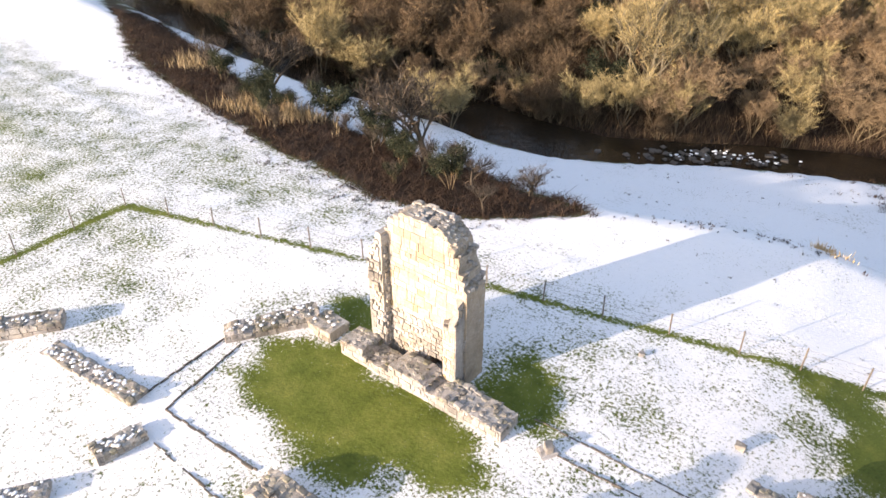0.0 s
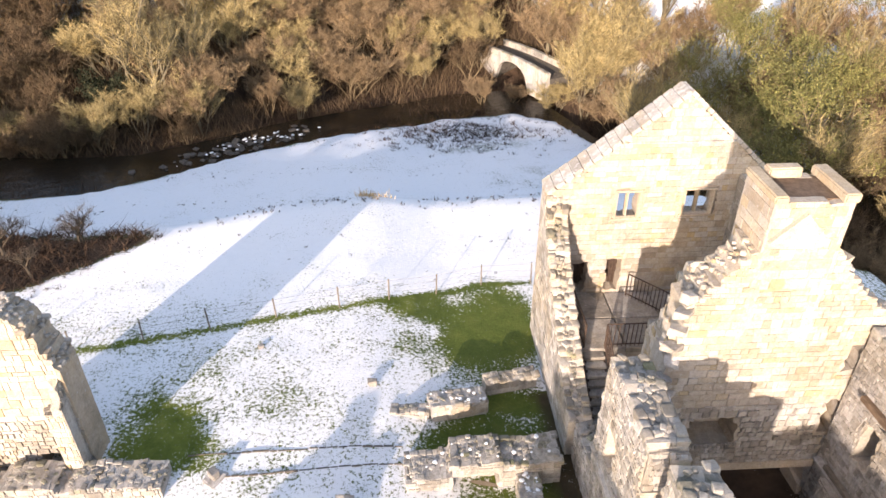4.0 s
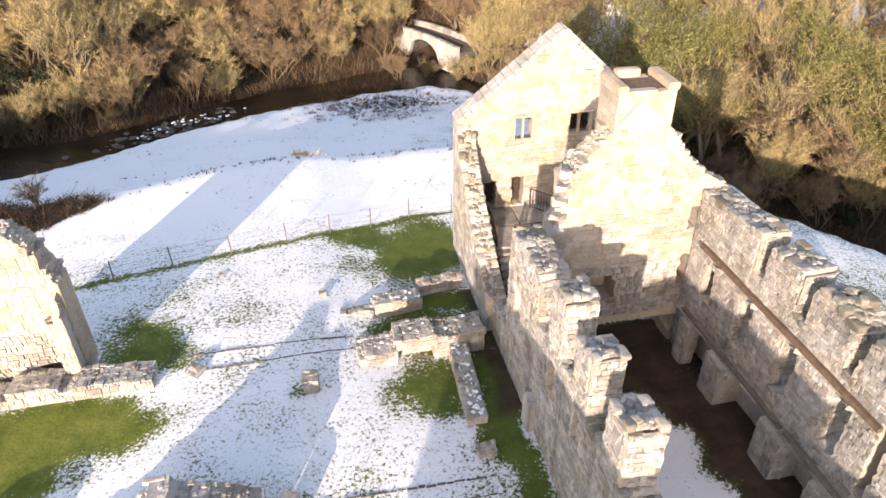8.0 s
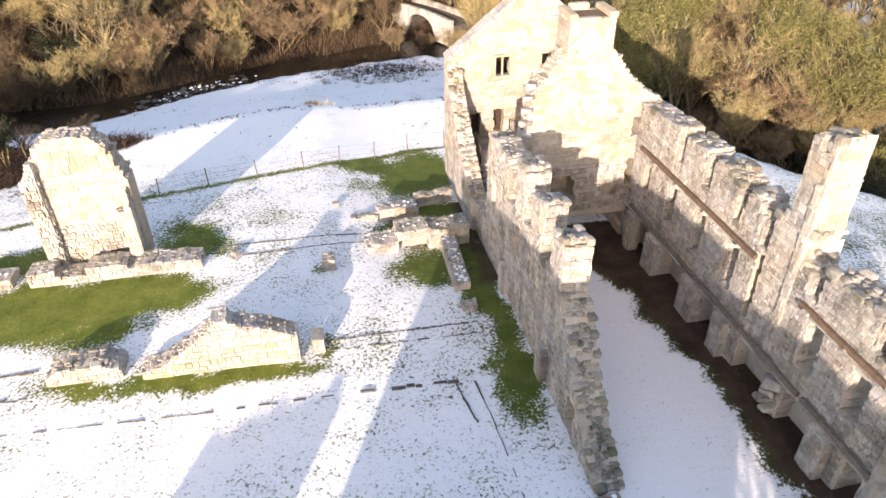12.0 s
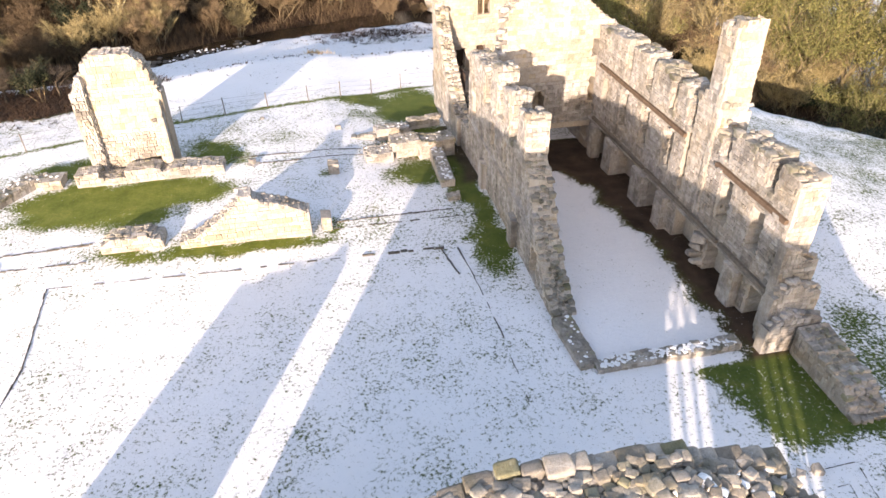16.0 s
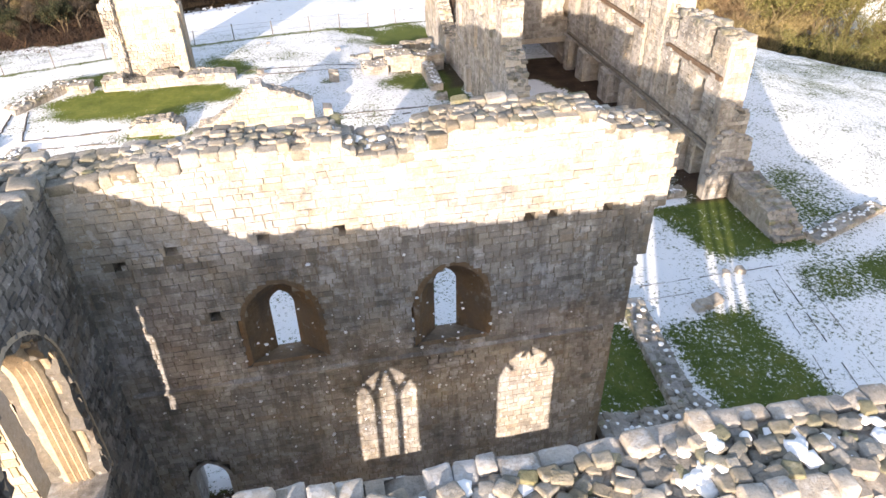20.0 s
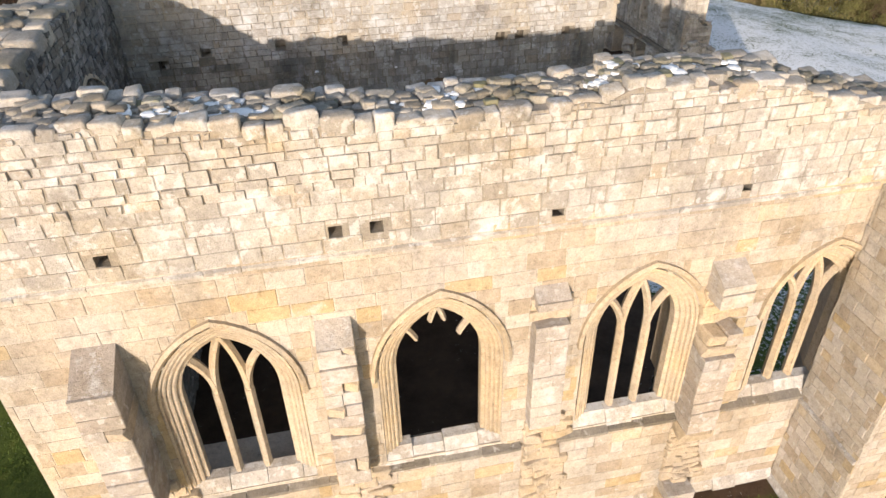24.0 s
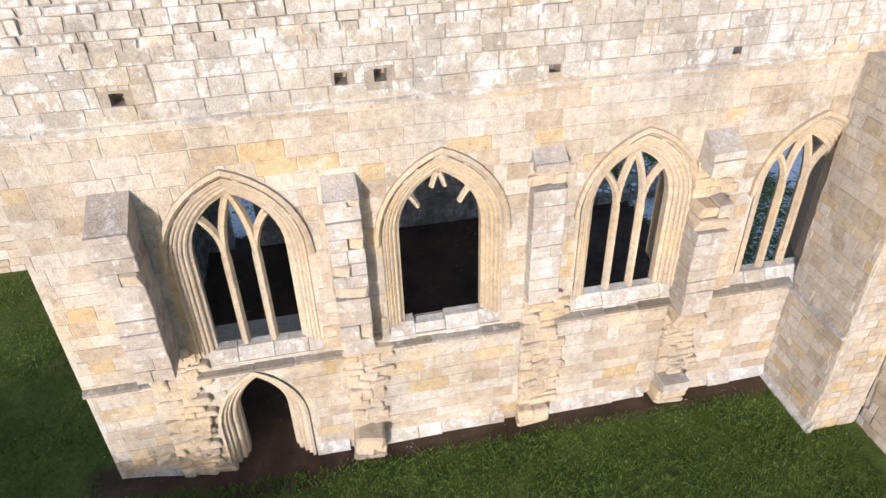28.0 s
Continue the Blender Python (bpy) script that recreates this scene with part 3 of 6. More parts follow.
def cover(x, y):
    s = 0.66 + 0.05 * smooth(32, 29, y) + 0.17 * smooth(50, 53, y) + (0.05 + 0.12 * smooth(29, 34, y)) * noise.noise(Vector((x * 0.11, y * 0.2, 31)))
    s *= smooth(-0.5, 0.2, y) if x > -5.2 else smooth(8.6, 9.8, y + 0.25 * math.sin(x))
    if x < -22:
        s -= 0.13 * smooth(-20, -30, x) * smooth(56, 46, y)
    bx = x + 1.1 * noise.noise(Vector((x * 0.45, y * 0.45, 7))) + 0.45 * noise.noise(Vector((x * 1.4, y * 1.4, 8)))
    by = y + 0.9 * noise.noise(Vector((x * 0.45, y * 0.45, 17))) + 0.4 * noise.noise(Vector((x * 1.4, y * 1.4, 18)))
    for x0, y0, x1, y1, lean, k in BEDS:
        v = (by * 0.3 + y * 0.7 - y0) / (y1 - y0)
        w = x - x0 - lean * v
        near = min(w, x1 - x0 - w, (v * (y1 - y0)), (1 - v) * (y1 - y0)) + 0.25 * noise.noise(Vector((x * 1.4, y * 1.4, 28)))
        if near > -0.4:
            s = min(s, 0.71 - (0.71 - k) * smooth(-0.3, 0.5, near))
    for cx, cy, rx, ry, k in GREEN:
        if abs(x - cx) < rx * 2 and abs(y - cy) < ry * 2:
            s = min(s, 0.85 - 0.95 * k * blob(bx, by, cx, cy, rx, ry, 0.75))
    e = 0.0
    if 10.4 < x < 18.2 and 19.5 < y < 40:
        edge = along([(19, 16.1), (23, 15.7), (27, 15.9), (30, 15.2), (33, 14.9), (35.3, 13.8), (36.5, 10)], y)
        e = smooth(-0.5, 0.45, x - edge + 0.5 * noise.noise(Vector((x * 2, y * 2, 9))) + 0.4 * noise.noise(Vector((x * 0.7, y * 0.7, 4))))
        s = 0.88
    if 8.0 < x < 9.6 and 34.5 < y < 45:
        e = max(e, 0.9 * smooth(0.0, 0.5, min(x - 8.35 + 0.2 * math.sin(y * 1.3), y - 35, 44 - y)))
    b = beyond_bank(x, y)
    wet = smooth(-1.2, 0.2, b + 0.6 * math.sin(x * 0.7))
    # overgrown strip between the meadow and the upper field
    lo, hi = along(SCRUB_NEAR, x), along(SCRUB_FAR, x)
    wob = 0.7 * noise.noise(Vector((x * 0.5, y * 0.5, 5)))
    scrub = smooth(-0.3, 0.8, min(y - lo, hi - y) + wob) if x < -9 else 0.0
    # rough patch by the river
    s -= 0.16 * blob(x, y, 9, 81, 7, 4) + 0.12 * blob(x, y, 14, 70, 4, 2.5)
    # melted strip along the fence
    s -= 0.45 * smooth(0.36, 0.05, fence_gap(x, y)) if y > 30 and x < 11 else 0.0
    # nave floor and the bare soil along the wall foot
    if -5.6 < x < 9 and -0.5 < y < 8.6:
        s, e = 0.0, 1.0
    foot = -0.95 - 0.25 * noise.noise(Vector((x * 1.7, 3.0, 0))) - 0.35 * blob(x, 0, -2.66, 0, 1.2, 1)
    if -6.2 < x < 8.7 and foot - 0.3 < y < 0:
        e = max(e, smooth(foot - 0.25, foot + 0.1, y))
    # thin cover on the open meadow to the east
    if x > 18:
        s -= 0.05 * smooth(20, 26, x) * smooth(60, 50, y) + 0.06 * smooth(18.3, 20, x) * smooth(30, 36, y)
    e = max(e, wet, scrub)
    if b > 30:
        # snow lies on the open slope above the wood
        e *= 1 - smooth(30, 40, b + 8 * noise.noise(Vector((x * 0.06, y * 0.06, 40))))
        s = 0.85
    s *= 1 - e
    return max(0.0, s), e


def axis(*spans):
    out = []
    for a, b, step in spans:
        out += list(np.arange(a, b - 1e-6, step))
    return out + [spans[-1][1]]


gx = axis((-400, -120, 40), (-120, -34, 1.6), (-34, 26, 0.32), (26, 96, 1.6), (96, 400, 40))
gy = axis((-400, -60, 40), (-60, -14, 2.5), (-14, 56, 0.32), (56, 130, 1.2), (130, 430, 30))
gv, gc = [], []
for y in gy:
    for x in gx:
        near = 0.03 if -40 < x < 30 and -15 < y < 60 else 0.1
        gv.append((x, y, land_z(x, y) + near * noise.noise(Vector((x * 0.6, y * 0.6, 0)))))
        s, e = cover(x, y)
        gc.append((s, e, smooth(20, 30, y) * (1 if x < 4 else 0.35), 1))
w = len(gx)
gf = [(j * w + i, j * w + i + 1, (j + 1) * w + i + 1, (j + 1) * w + i) for j in range(len(gy) - 1) for i in range(w - 1)]
ground = tagged(link_mesh("ground", gv, gf, earth_snow), "grass field thinly covered in patchy melting snow", "ground", "", "structure")
layer = ground.data.color_attributes.new("cover", "FLOAT_COLOR", "POINT")
layer.data.foreach_set("color", np.array(gc, dtype=np.float32).ravel())
ground.data.shade_smooth()

# ---- church nave ----
def ring(name, wall, lines, mat, parent=None, label=""):
    """A moulded surround: the opening's outline stepped inwards; lines are (outline points, depth)."""
    verts, faces = [], []
    n = len(lines[0][0])
    for pts, depth in lines:
        verts += [wall.at(u, z, depth) for u, z in pts]
    for k in range(len(lines) - 1):
        for i in range(n - 1):
            faces.append([k * n + i, k * n + i + 1, (k + 1) * n + i + 1, (k + 1) * n + i])
    return link_mesh(name, verts, faces, mat, parent or wall.ob, label)


def bar(name, wall, pts, wide, deep, depth, mat, parent, label="", taper=1.0):
    """A bar of square section with chamfered front along points in the plane of a wall."""
    verts, faces = [], []
    n = len(pts)
    for i, (u, z) in enumerate(pts):
        a, b = pts[max(0, i - 1)], pts[min(n - 1, i + 1)]
        t = Vector((b[0] - a[0], b[1] - a[1]))
        t.normalize()
        s = Vector((-t.y, t.x))
        w = wide * (1 + (taper - 1) * i / max(1, n - 1))
        for k, dd in ((0.5, deep * 0.45), (0.2, 0), (-0.2, 0), (-0.5, deep * 0.45), (-0.2, deep), (0.2, deep)):
            verts.append(wall.at(u + s.x * w * k, z + s.y * w * k, depth + dd))
    for i in range(n - 1):
        for k in range(6):
            faces.append([i * 6 + k, i * 6 + (k + 1) % 6, (i + 1) * 6 + (k + 1) % 6, (i + 1) * 6 + k])
    faces += [list(range(6)), [(n - 1) * 6 + k for k in range(6)][::-1]]
    return link_mesh(name, verts, faces, mat, parent, label)


def ledge(name, wall, u0, u1, z, out, high, mat, parent=None, label="", seed=1, back=False):
    """A projecting course of worn stones with a sloping top."""
    rg = random.Random(seed)
    verts, faces = [], []
    u = u0
    while u < u1 - 0.05:
        w = min(rg.uniform(0.5, 1.1), u1 - u)
        o, k = out * rg.uniform(0.7, 1.1), len(verts)
        for uu in (u + 0.006, u + w - 0.006):
            for dep, zz in ((0.05, z), (-o, z + high * 0.1), (-o, z + high * 0.5), (0.05, z + high)):
                dep = wall.thick - dep if back else dep
                verts.append(wall.at(uu, zz + rg.uniform(-0.01, 0.01), dep))
        for i in range(3):
            faces.append([k + i, k + 4 + i, k + 5 + i, k + i + 1])
        faces += [[k, k + 1, k + 2, k + 3], [k + 7, k + 6, k + 5, k + 4]]
        u += w
    return link_mesh(name, verts, faces, mat, parent or wall.ob, label)


X0 = 5.65
WINDOWS = [(-2.42, 0.78, 3.2, 5.25, 6.38), (1.1, 0.76, 3.2, 5.2, 6.33), (4.78, 0.76, 3.18, 5.2, 6.26), (8.26, 0.7, 3.14, 5.2, 6.18)]
PUTLOGS = [(-4.81, 8.32), (-3.57, 8.25), (-0.38, 8.18), (0.17, 8.16), (3.05, 8.06), (6.16, 8.01), (8.02, 8.01)]
south_wall = Wall("wall_south", (-5.65, -0.45), (13.0, -0.45), 1.25, -0.3,
                  [(0, 10.1), (2.5, 10.1), (4, 9.9), (7, 9.75), (9.4, 9.78), (9.8, 9.88), (12, 9.75), (13, 9.4), (15, 8.9), (18.6, 8.4)],
                  [pointed(x + X0, h + 0.42, s - (0.35 if x < -2 else 1.1), p, a + 0.5) for x, h, s, p, a in WINDOWS] + [pointed(-2.66 + X0, 0.86, -1, 1.35, 2.65)],
                  face_holes=[pointed(x + X0, h + 0.34, s - 0.28, p, a + 0.44) for x, h, s, p, a in WINDOWS] + [pointed(-2.66 + X0, 0.86, -1, 1.35, 2.65)],
                  pits=[socket(x + X0, z, 18.65, -0.3, 0.2) for x, z in PUTLOGS], cell=0.2,
                  seed=3, rag=0.1, rough=0.01, mat=mortar, upper=(7.86, joint_mortar), label="tall ruined nave wall of pale sandstone with traceried windows")
south_wall.stones(mat=ashlar, seed=5, zs=(-0.3, 7.78), course=(0.25, 0.33), length=(0.35, 0.85), proud=(0.001, 0.008), single=300, loose_fit=0.006,
                  choose=lambda u, z: 1.0 < u < 14.5 and 3.2 < z < 7.8)
south_wall.stones(mat=upper_stone, seed=50, zs=(7.86, 8.9), course=(0.2, 0.31), length=(0.24, 0.66), proud=(0.001, 0.014), loose_fit=0.008, single=150, choose=lambda u, z: 2.5 < u < 14)
south_wall.stones(mat=upper_stone, seed=51, zs=(8.9, 10.4), course=(0.13, 0.25), length=(0.16, 0.5), proud=(0.004, 0.04), loose_fit=0.016, single=150, choose=lambda u, z: 3 < u < 13)
south_wall.stones(back=True, mat=inner_stone, seed=6, length=(0.2, 0.5), course=(0.18, 0.28))
south_wall.cap(0.15, (0.07, 0.13), cap_stone, 7, single=True, us=(0, 18.6), name="capping_stone", rise=0.03, edging=upper_stone)
south_wall.snow(8, 13)


def church_window(wall, x, half, sill, spring, apex, broken=False, seed=1):
    cu = x + X0
    win = new("window_surround", None)
    win.parent = wall.ob
    step = [(0.42, -0.07), (0.36, -0.09), (0.33, -0.03), (0.33, 0.0), (0.29, 0.02), (0.29, 0.09), (0.25, 0.07), (0.22, 0.1), (0.22, 0.17), (0.18, 0.15),
            (0.15, 0.18), (0.15, 0.25), (0.1, 0.23), (0.07, 0.27), (0.07, 0.34), (0.0, 0.4), (0.0, 0.69), (0.32, 1.0), (0.36, 1.3)]
    step = [(g, d * 0.62 if d < 0.7 else d) for g, d in step]
    lines = [(arch_line(cu, half + g, sill - 0.02, spring, apex + g * 1.25), d) for g, d in step]
    flat = [(arch_line(cu, half + g, sill - 0.3, spring, apex + g * 1.25), 0.012) for g in (0.75, 0.34)]
    ring("arch_field", wall, flat, ashlar, win)
    ring("arch_moulding", wall, lines[3:], dressed, win, "moulded sandstone window surround")
    hood = [(arch_line(cu, half + g, spring - 0.05, spring, apex + g * 1.25), d) for g, d in ((0.47, 0.02), (0.47, -0.08), (0.41, -0.11), (0.36, -0.03), (0.36, 0.02))]
    ring("hood_mould", wall, hood, dressed, win, "projecting stone hood mould")
    # blocks of the sill over the string course
    rgs = random.Random(seed + 900)
    u, end = cu - half - 0.38, cu + half + 0.38
    while u < end - 0.05:
        w = min(rgs.uniform(0.4, 0.75), end - u)
        o = rgs.uniform(-0.01, 0.02)
        top = sill - (0.09 if broken and abs(u + w / 2 - cu) < 0.3 else 0.0)
        verts = [wall.at(uu, z, d) for uu in (u + 0.006, u + w - 0.006) for z, d in ((sill - 0.44, 0.01 + o), (sill - 0.36, -0.03 + o), (top - 0.03, 0.17 + o), (top, 0.36), (sill - 0.44, 0.36))]
        link_mesh("sill_stone", verts, [(0, 5, 6, 1), (1, 6, 7, 2), (2, 7, 8, 3), (0, 1, 2, 3, 4), (9, 8, 7, 6, 5)], lichened, win, "lichened pale sill stone")
        u += w
    low = 1.2
    foot = sill - (0.36 if x < -2 else 1.3)
    core = [wall.at(cu + k * (half + 0.55), z, d) for k in (-1, 1) for z, d in ((foot, 0.015), (sill - 0.26, 0.015), (sill - 0.26, 0.34), (foot, 0.34))]
    link_mesh("sill_core", core, [(0, 1, 5, 4), (1, 2, 6, 5), (2, 3, 7, 6), (0, 3, 2, 1), (4, 5, 6, 7)], mortar, win)
    link_mesh("inner_sill", [wall.at(cu - half - 0.5, sill - 0.04, 0.35), wall.at(cu + half + 0.5, sill - 0.04, 0.35), wall.at(cu + half + 0.5, sill - low, 1.275), wall.at(cu - half - 0.5, sill - low, 1.275)], [(0, 1, 2, 3)], inner_stone, win, "steep dark inner sill")
    r = arch_radius(half, apex - spring)
    lim = pointed(cu, half + 0.03, sill, spring, apex + 0.05)
    for side in (-1, 1):
        m = cu + side * half / 3
        arcs = []
        for way in (-1, 1):
            pts = []
            inner = way != side
            rr = arch_radius(half / 3, apex - spring + 0.1) if inner else r
            for k in range(0, 15):
                a = k / 14 * (math.asin(min(1.0, (apex - spring + 0.1) / rr)) if inner else 0.9)
                u, z = m - way * (rr * math.cos(a) - rr), spring - 0.1 + rr * math.sin(a)
                if not lim(u, z):
                    break
                pts.append((u, z))
            arcs.append(pts)
        if broken:
            for pts in arcs:
                if len(pts) > 4:
                    bar("broken_tracery", wall, pts[-5:], 0.1, 0.17, 0.27, dressed, win, "broken stub of stone tracery", 1.2)
        else:
            bar("mullion", wall, [(m, sill - 0.02), (m, (sill + spring) / 2), (m, spring - 0.1)], 0.17, 0.22, 0.22, dressed, win, "slender stone mullion")
            for n, pts in enumerate(arcs):
                if len(pts) > 1:
                    bar("tracery", wall, pts, 0.15, 0.2, 0.235 + 0.012 * n, dressed, win, "curved stone tracery bar")
    return win


for n, (x, h, s, p, a) in enumerate(WINDOWS):
    church_window(south_wall, x, h, s, p, a, n == 1, n)

# doorway
door_lines = [(arch_line(-2.66 + X0, 0.48 + g, 0.0, 1.3, 2.23 + g * 1.2), d) for g, d in
              ((0.4, -0.06), (0.34, -0.08), (0.34, 0.0), (0.26, 0.02), (0.26, 0.1), (0.2, 0.08), (0.17, 0.12), (0.17, 0.2), (0.1, 0.18), (0.06, 0.22), (0.06, 0.3), (0, 0.34), (0, 0.6), (0.3, 0.75), (0.34, 1.3))]
ring("door_field", south_wall, [(arch_line(-2.66 + X0, 0.48 + g, 0.0, 1.3, 2.23 + g * 1.2), 0.014) for g in (0.5, 0.36)], ashlar)
ring("door_arch", south_wall, door_lines, dressed, None, "moulded pointed stone door arch")
for u0, u1 in ((0.0, 1.3), (2.0, 4.7), (5.4, 8.25), (8.95, 11.5), (12.2, 14.35)):
    ledge("string_course", south_wall, u0, u1, 2.74, 0.12, 0.16, grey_course, None, "worn dark lichened string course", int(u0 * 10))
for u0, u1 in ((0.0, 2.1), (3.9, 4.6), (5.3, 8.0), (8.75, 11.3), (11.9, 14.35)):
    ledge("plinth", south_wall, u0, u1, -0.1, 0.12, 0.55, lichened, None, "sloping base plinth", int(u0 * 7) + 3)
ledge("offset_course", south_wall, 0, 14.3, 7.74, 0.05, 0.14, upper_stone, None, "thin offset course", 17)


def buttress(wall, x0, x1, top, deep, torn_at, seed):
    """A buttress of single stones, its lower facing torn away."""
    rg = random.Random(seed)
    ob = new("buttress", None)
    ob.parent = wall.ob
    shapes = []
    for k in range(8):
        bm = bmesh.new()
        bmesh.ops.create_cube(bm, size=1)
        j = 0.012 if k < 4 else 0.12
        for v in bm.verts:
            v.co += Vector((rg.uniform(-j, j), rg.uniform(-j, j), rg.uniform(-j, j)))
        bmesh.ops.bevel(bm, geom=bm.edges[:], offset=0.022 if k < 4 else 0.1, segments=1, affect="EDGES")
        me = bpy.data.meshes.new("stone")
        bm.to_mesh(me)
        bm.free()
        me.materials.append(buttress_stone if k < 4 else dressed)
        shapes.append(me)
    z = -0.15
    while z < top:
        h = min(rg.uniform(0.24, 0.36), max(0.12, top - z))
        torn = any(lo < z < hi for lo, hi in torn_at)
        out = deep if z > 0.3 else min(deep, 0.4)
        wide = x1 - x0 + (0.08 if z < 0.3 else 0)
        if torn:
            # core left where the facing fell: small uneven stones, set back
            zz = z
            while zz < z + h:
                hh = rg.uniform(0.11, 0.2)
                uu = x0
                while uu < x1:
                    w = rg.uniform(0.18, 0.42)
                    o = min(deep, 0.26) * (0.15 + 0.7 * abs(noise.noise(Vector((uu * 2.2, zz * 1.6, seed))))) + rg.uniform(0, 0.06)
                    st = new("stone", rg.choice(shapes[4:]))
                    st.parent = ob
                    st.matrix_world = pose(uu + w / 2, -0.45 - o / 2 + 0.05, zz + hh / 2, rg.uniform(-8, 8), rg.uniform(-6, 6), rg.uniform(-14, 14)) @ Matrix.Diagonal((w * 1.1, o + 0.12, hh * 1.12, 1))
                    uu += w
                zz += hh
        else:
            cuts = 2 if rg.random() < 0.5 else 1
            f = rg.uniform(0.35, 0.65)
            for a, b in ((0, f), (f, 1)) if cuts == 2 else ((0, 1),):
                o = out * rg.uniform(0.93, 1.02)
                st = new("stone", rg.choice(shapes[:5] if z > 0.3 else shapes[4:]))
                st.parent = ob
                cx = (x0 + x1) / 2 - wide / 2 + (a + b) / 2 * wide
                st.matrix_world = pose(cx, -0.45 - o / 2 + 0.05, z + h / 2, 0, 0, rg.uniform(-0.5, 0.5)) @ Matrix.Diagonal((wide * (b - a) - 0.004, o + 0.1, h - 0.004, 1))
        z += h
    y0, y1 = -0.45 - deep * 0.95, -0.4
    verts = [(x, y, zz) for x in (x0 + 0.01, x1 - 0.01) for y, zz in ((y1, z - 0.05), (y0, z - 0.05), (y0 + 0.02, z + 0.0), (y1, z + 0.12 + 0.3 * deep))]
    link_mesh("weathering", verts, [(0, 1, 2, 3), (7, 6, 5, 4), (1, 5, 6, 2), (2, 6, 7, 3)], buttress_stone, ob, "sloping weathered top stone")
    return ob


for k, (x0, x1, top, deep, torn) in enumerate(((-4.42, -3.78, 6.35, 0.78, ((0.1, 3.3),)), (-0.92, -0.33, 6.4, 0.5, ((0.6, 3.0),)), (2.66, 3.26, 6.5, 0.3, ((0.3, 3.4), (5.75, 6.0))), (5.86, 6.48, 6.4, 0.5, ((0.5, 2.4), (5.15, 5.75))))):
    buttress(south_wall, x0, x1, top, deep, torn, 60 + k)

N0 = 5.65
NPUT = [(-2.82, 8.23), (-1.07, 8.37), (4.45, 8.12), (6.25, 8.12), (5.0, 8.12), (0.55, 8.35), (-3.9, 8.15), (-2.4, 6.5)]
north_wall = Wall("wall_north", (-5.65, 7.9), (7.75, 7.9), 1.2, -0.3,
                  [(0, 9.9), (2, 9.95), (4.2, 10.2), (6.3, 10.2), (6.8, 9.8), (7.4, 9.8), (8.4, 10.25), (11.3, 10.25), (11.8, 9.9), (13.25, 9.5)],
                  [pointed(-1.0 + N0, 0.84, 4.4, 6.2, 7.3), pointed(2.75 + N0, 0.84, 4.3, 6.1, 7.15), pointed(-3.4 + N0, 0.45, -1, 1.6, 2.25)],
                  pits=[square(x + N0 - 0.125, x + N0 + 0.125, z - 0.12, z + 0.13) for x, z in NPUT],
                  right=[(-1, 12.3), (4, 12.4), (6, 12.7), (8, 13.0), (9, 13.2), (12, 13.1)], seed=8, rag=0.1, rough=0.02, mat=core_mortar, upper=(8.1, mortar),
                  face_holes=[pointed(-1.0 + N0, 0.84, 5.1, 6.2, 7.3), pointed(2.75 + N0, 0.84, 4.98, 6.1, 7.15), pointed(-3.4 + N0, 0.45, -1, 1.6, 2.25)],
                  label="tall ruined nave wall with deep splayed lancet windows")
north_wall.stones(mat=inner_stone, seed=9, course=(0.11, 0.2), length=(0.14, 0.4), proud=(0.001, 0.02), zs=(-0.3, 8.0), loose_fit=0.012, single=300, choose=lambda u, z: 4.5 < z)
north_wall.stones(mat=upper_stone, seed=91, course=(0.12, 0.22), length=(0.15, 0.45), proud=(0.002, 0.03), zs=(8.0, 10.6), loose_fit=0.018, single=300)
north_wall.stones(mat=rubble, seed=10, back=True)
north_wall.cap(0.15, (0.07, 0.13), cap_stone, 71, single=True, name="capping_stone", rise=0.02)
north_wall.snow(81, 5)
ledge("string_course", north_wall, 1.2, 12.1, 4.6, 0.1, 0.16, inner_stone, None, "thin inner string course", 72)
for x, h, s, p, a in ((-1.0, 0.78, 5.14, 6.2, 7.25), (2.75, 0.78, 5.02, 6.1, 7.1)):
    cu, lz = x + N0 - 0.03, s - 0.34
    lines = [(arch_line(x + N0, h + 0.13, s - 0.1, p, a + 0.13), 0.01), (arch_line(x + N0, h + 0.06, s - 0.06, p, a + 0.06), -0.005), (arch_line(x + N0, h, s, p, a), 0.0), (arch_line(cu, 0.27, lz, 6.05, 6.45), 0.8), (arch_line(cu, 0.27, lz, 6.05, 6.45), 0.86),
             (arch_line(cu, 0.36, lz - 0.2, 6.05, 6.6), 0.95), (arch_line(x + N0, h + 0.15, s - 0.15, p, a + 0.15), 1.215)]
    ring("window_splay", north_wall, lines, rust_stone, None, "rust-brown splayed window reveal")
    verts = [north_wall.at(x + N0 + k * w, z, d) for k in (-1, 1) for w, z, d in ((h + 0.1, s - 0.25, 0.03), (h, s - 0.02, 0.01), (0.28, lz + 0.01, 0.8), (0.28, lz + 0.01, 0.86), (h + 0.1, lz - 0.6, 1.2))]
    link_mesh("sill", verts, [(0, 5, 6, 1), (1, 6, 7, 2), (2, 7, 8, 3), (3, 8, 9, 4)], rust_stone, north_wall.ob, "steep sloping inner sill")
ring("door_arch", north_wall, [(arch_line(-3.4 + N0, 0.4 + g, -0.2, 1.5, 2.1 + g), d) for g, d in ((0.12, -0.02), (0.0, 0.0), (0.0, 0.5), (0.1, 1.22))], inner_stone, None, "low inner door arch")

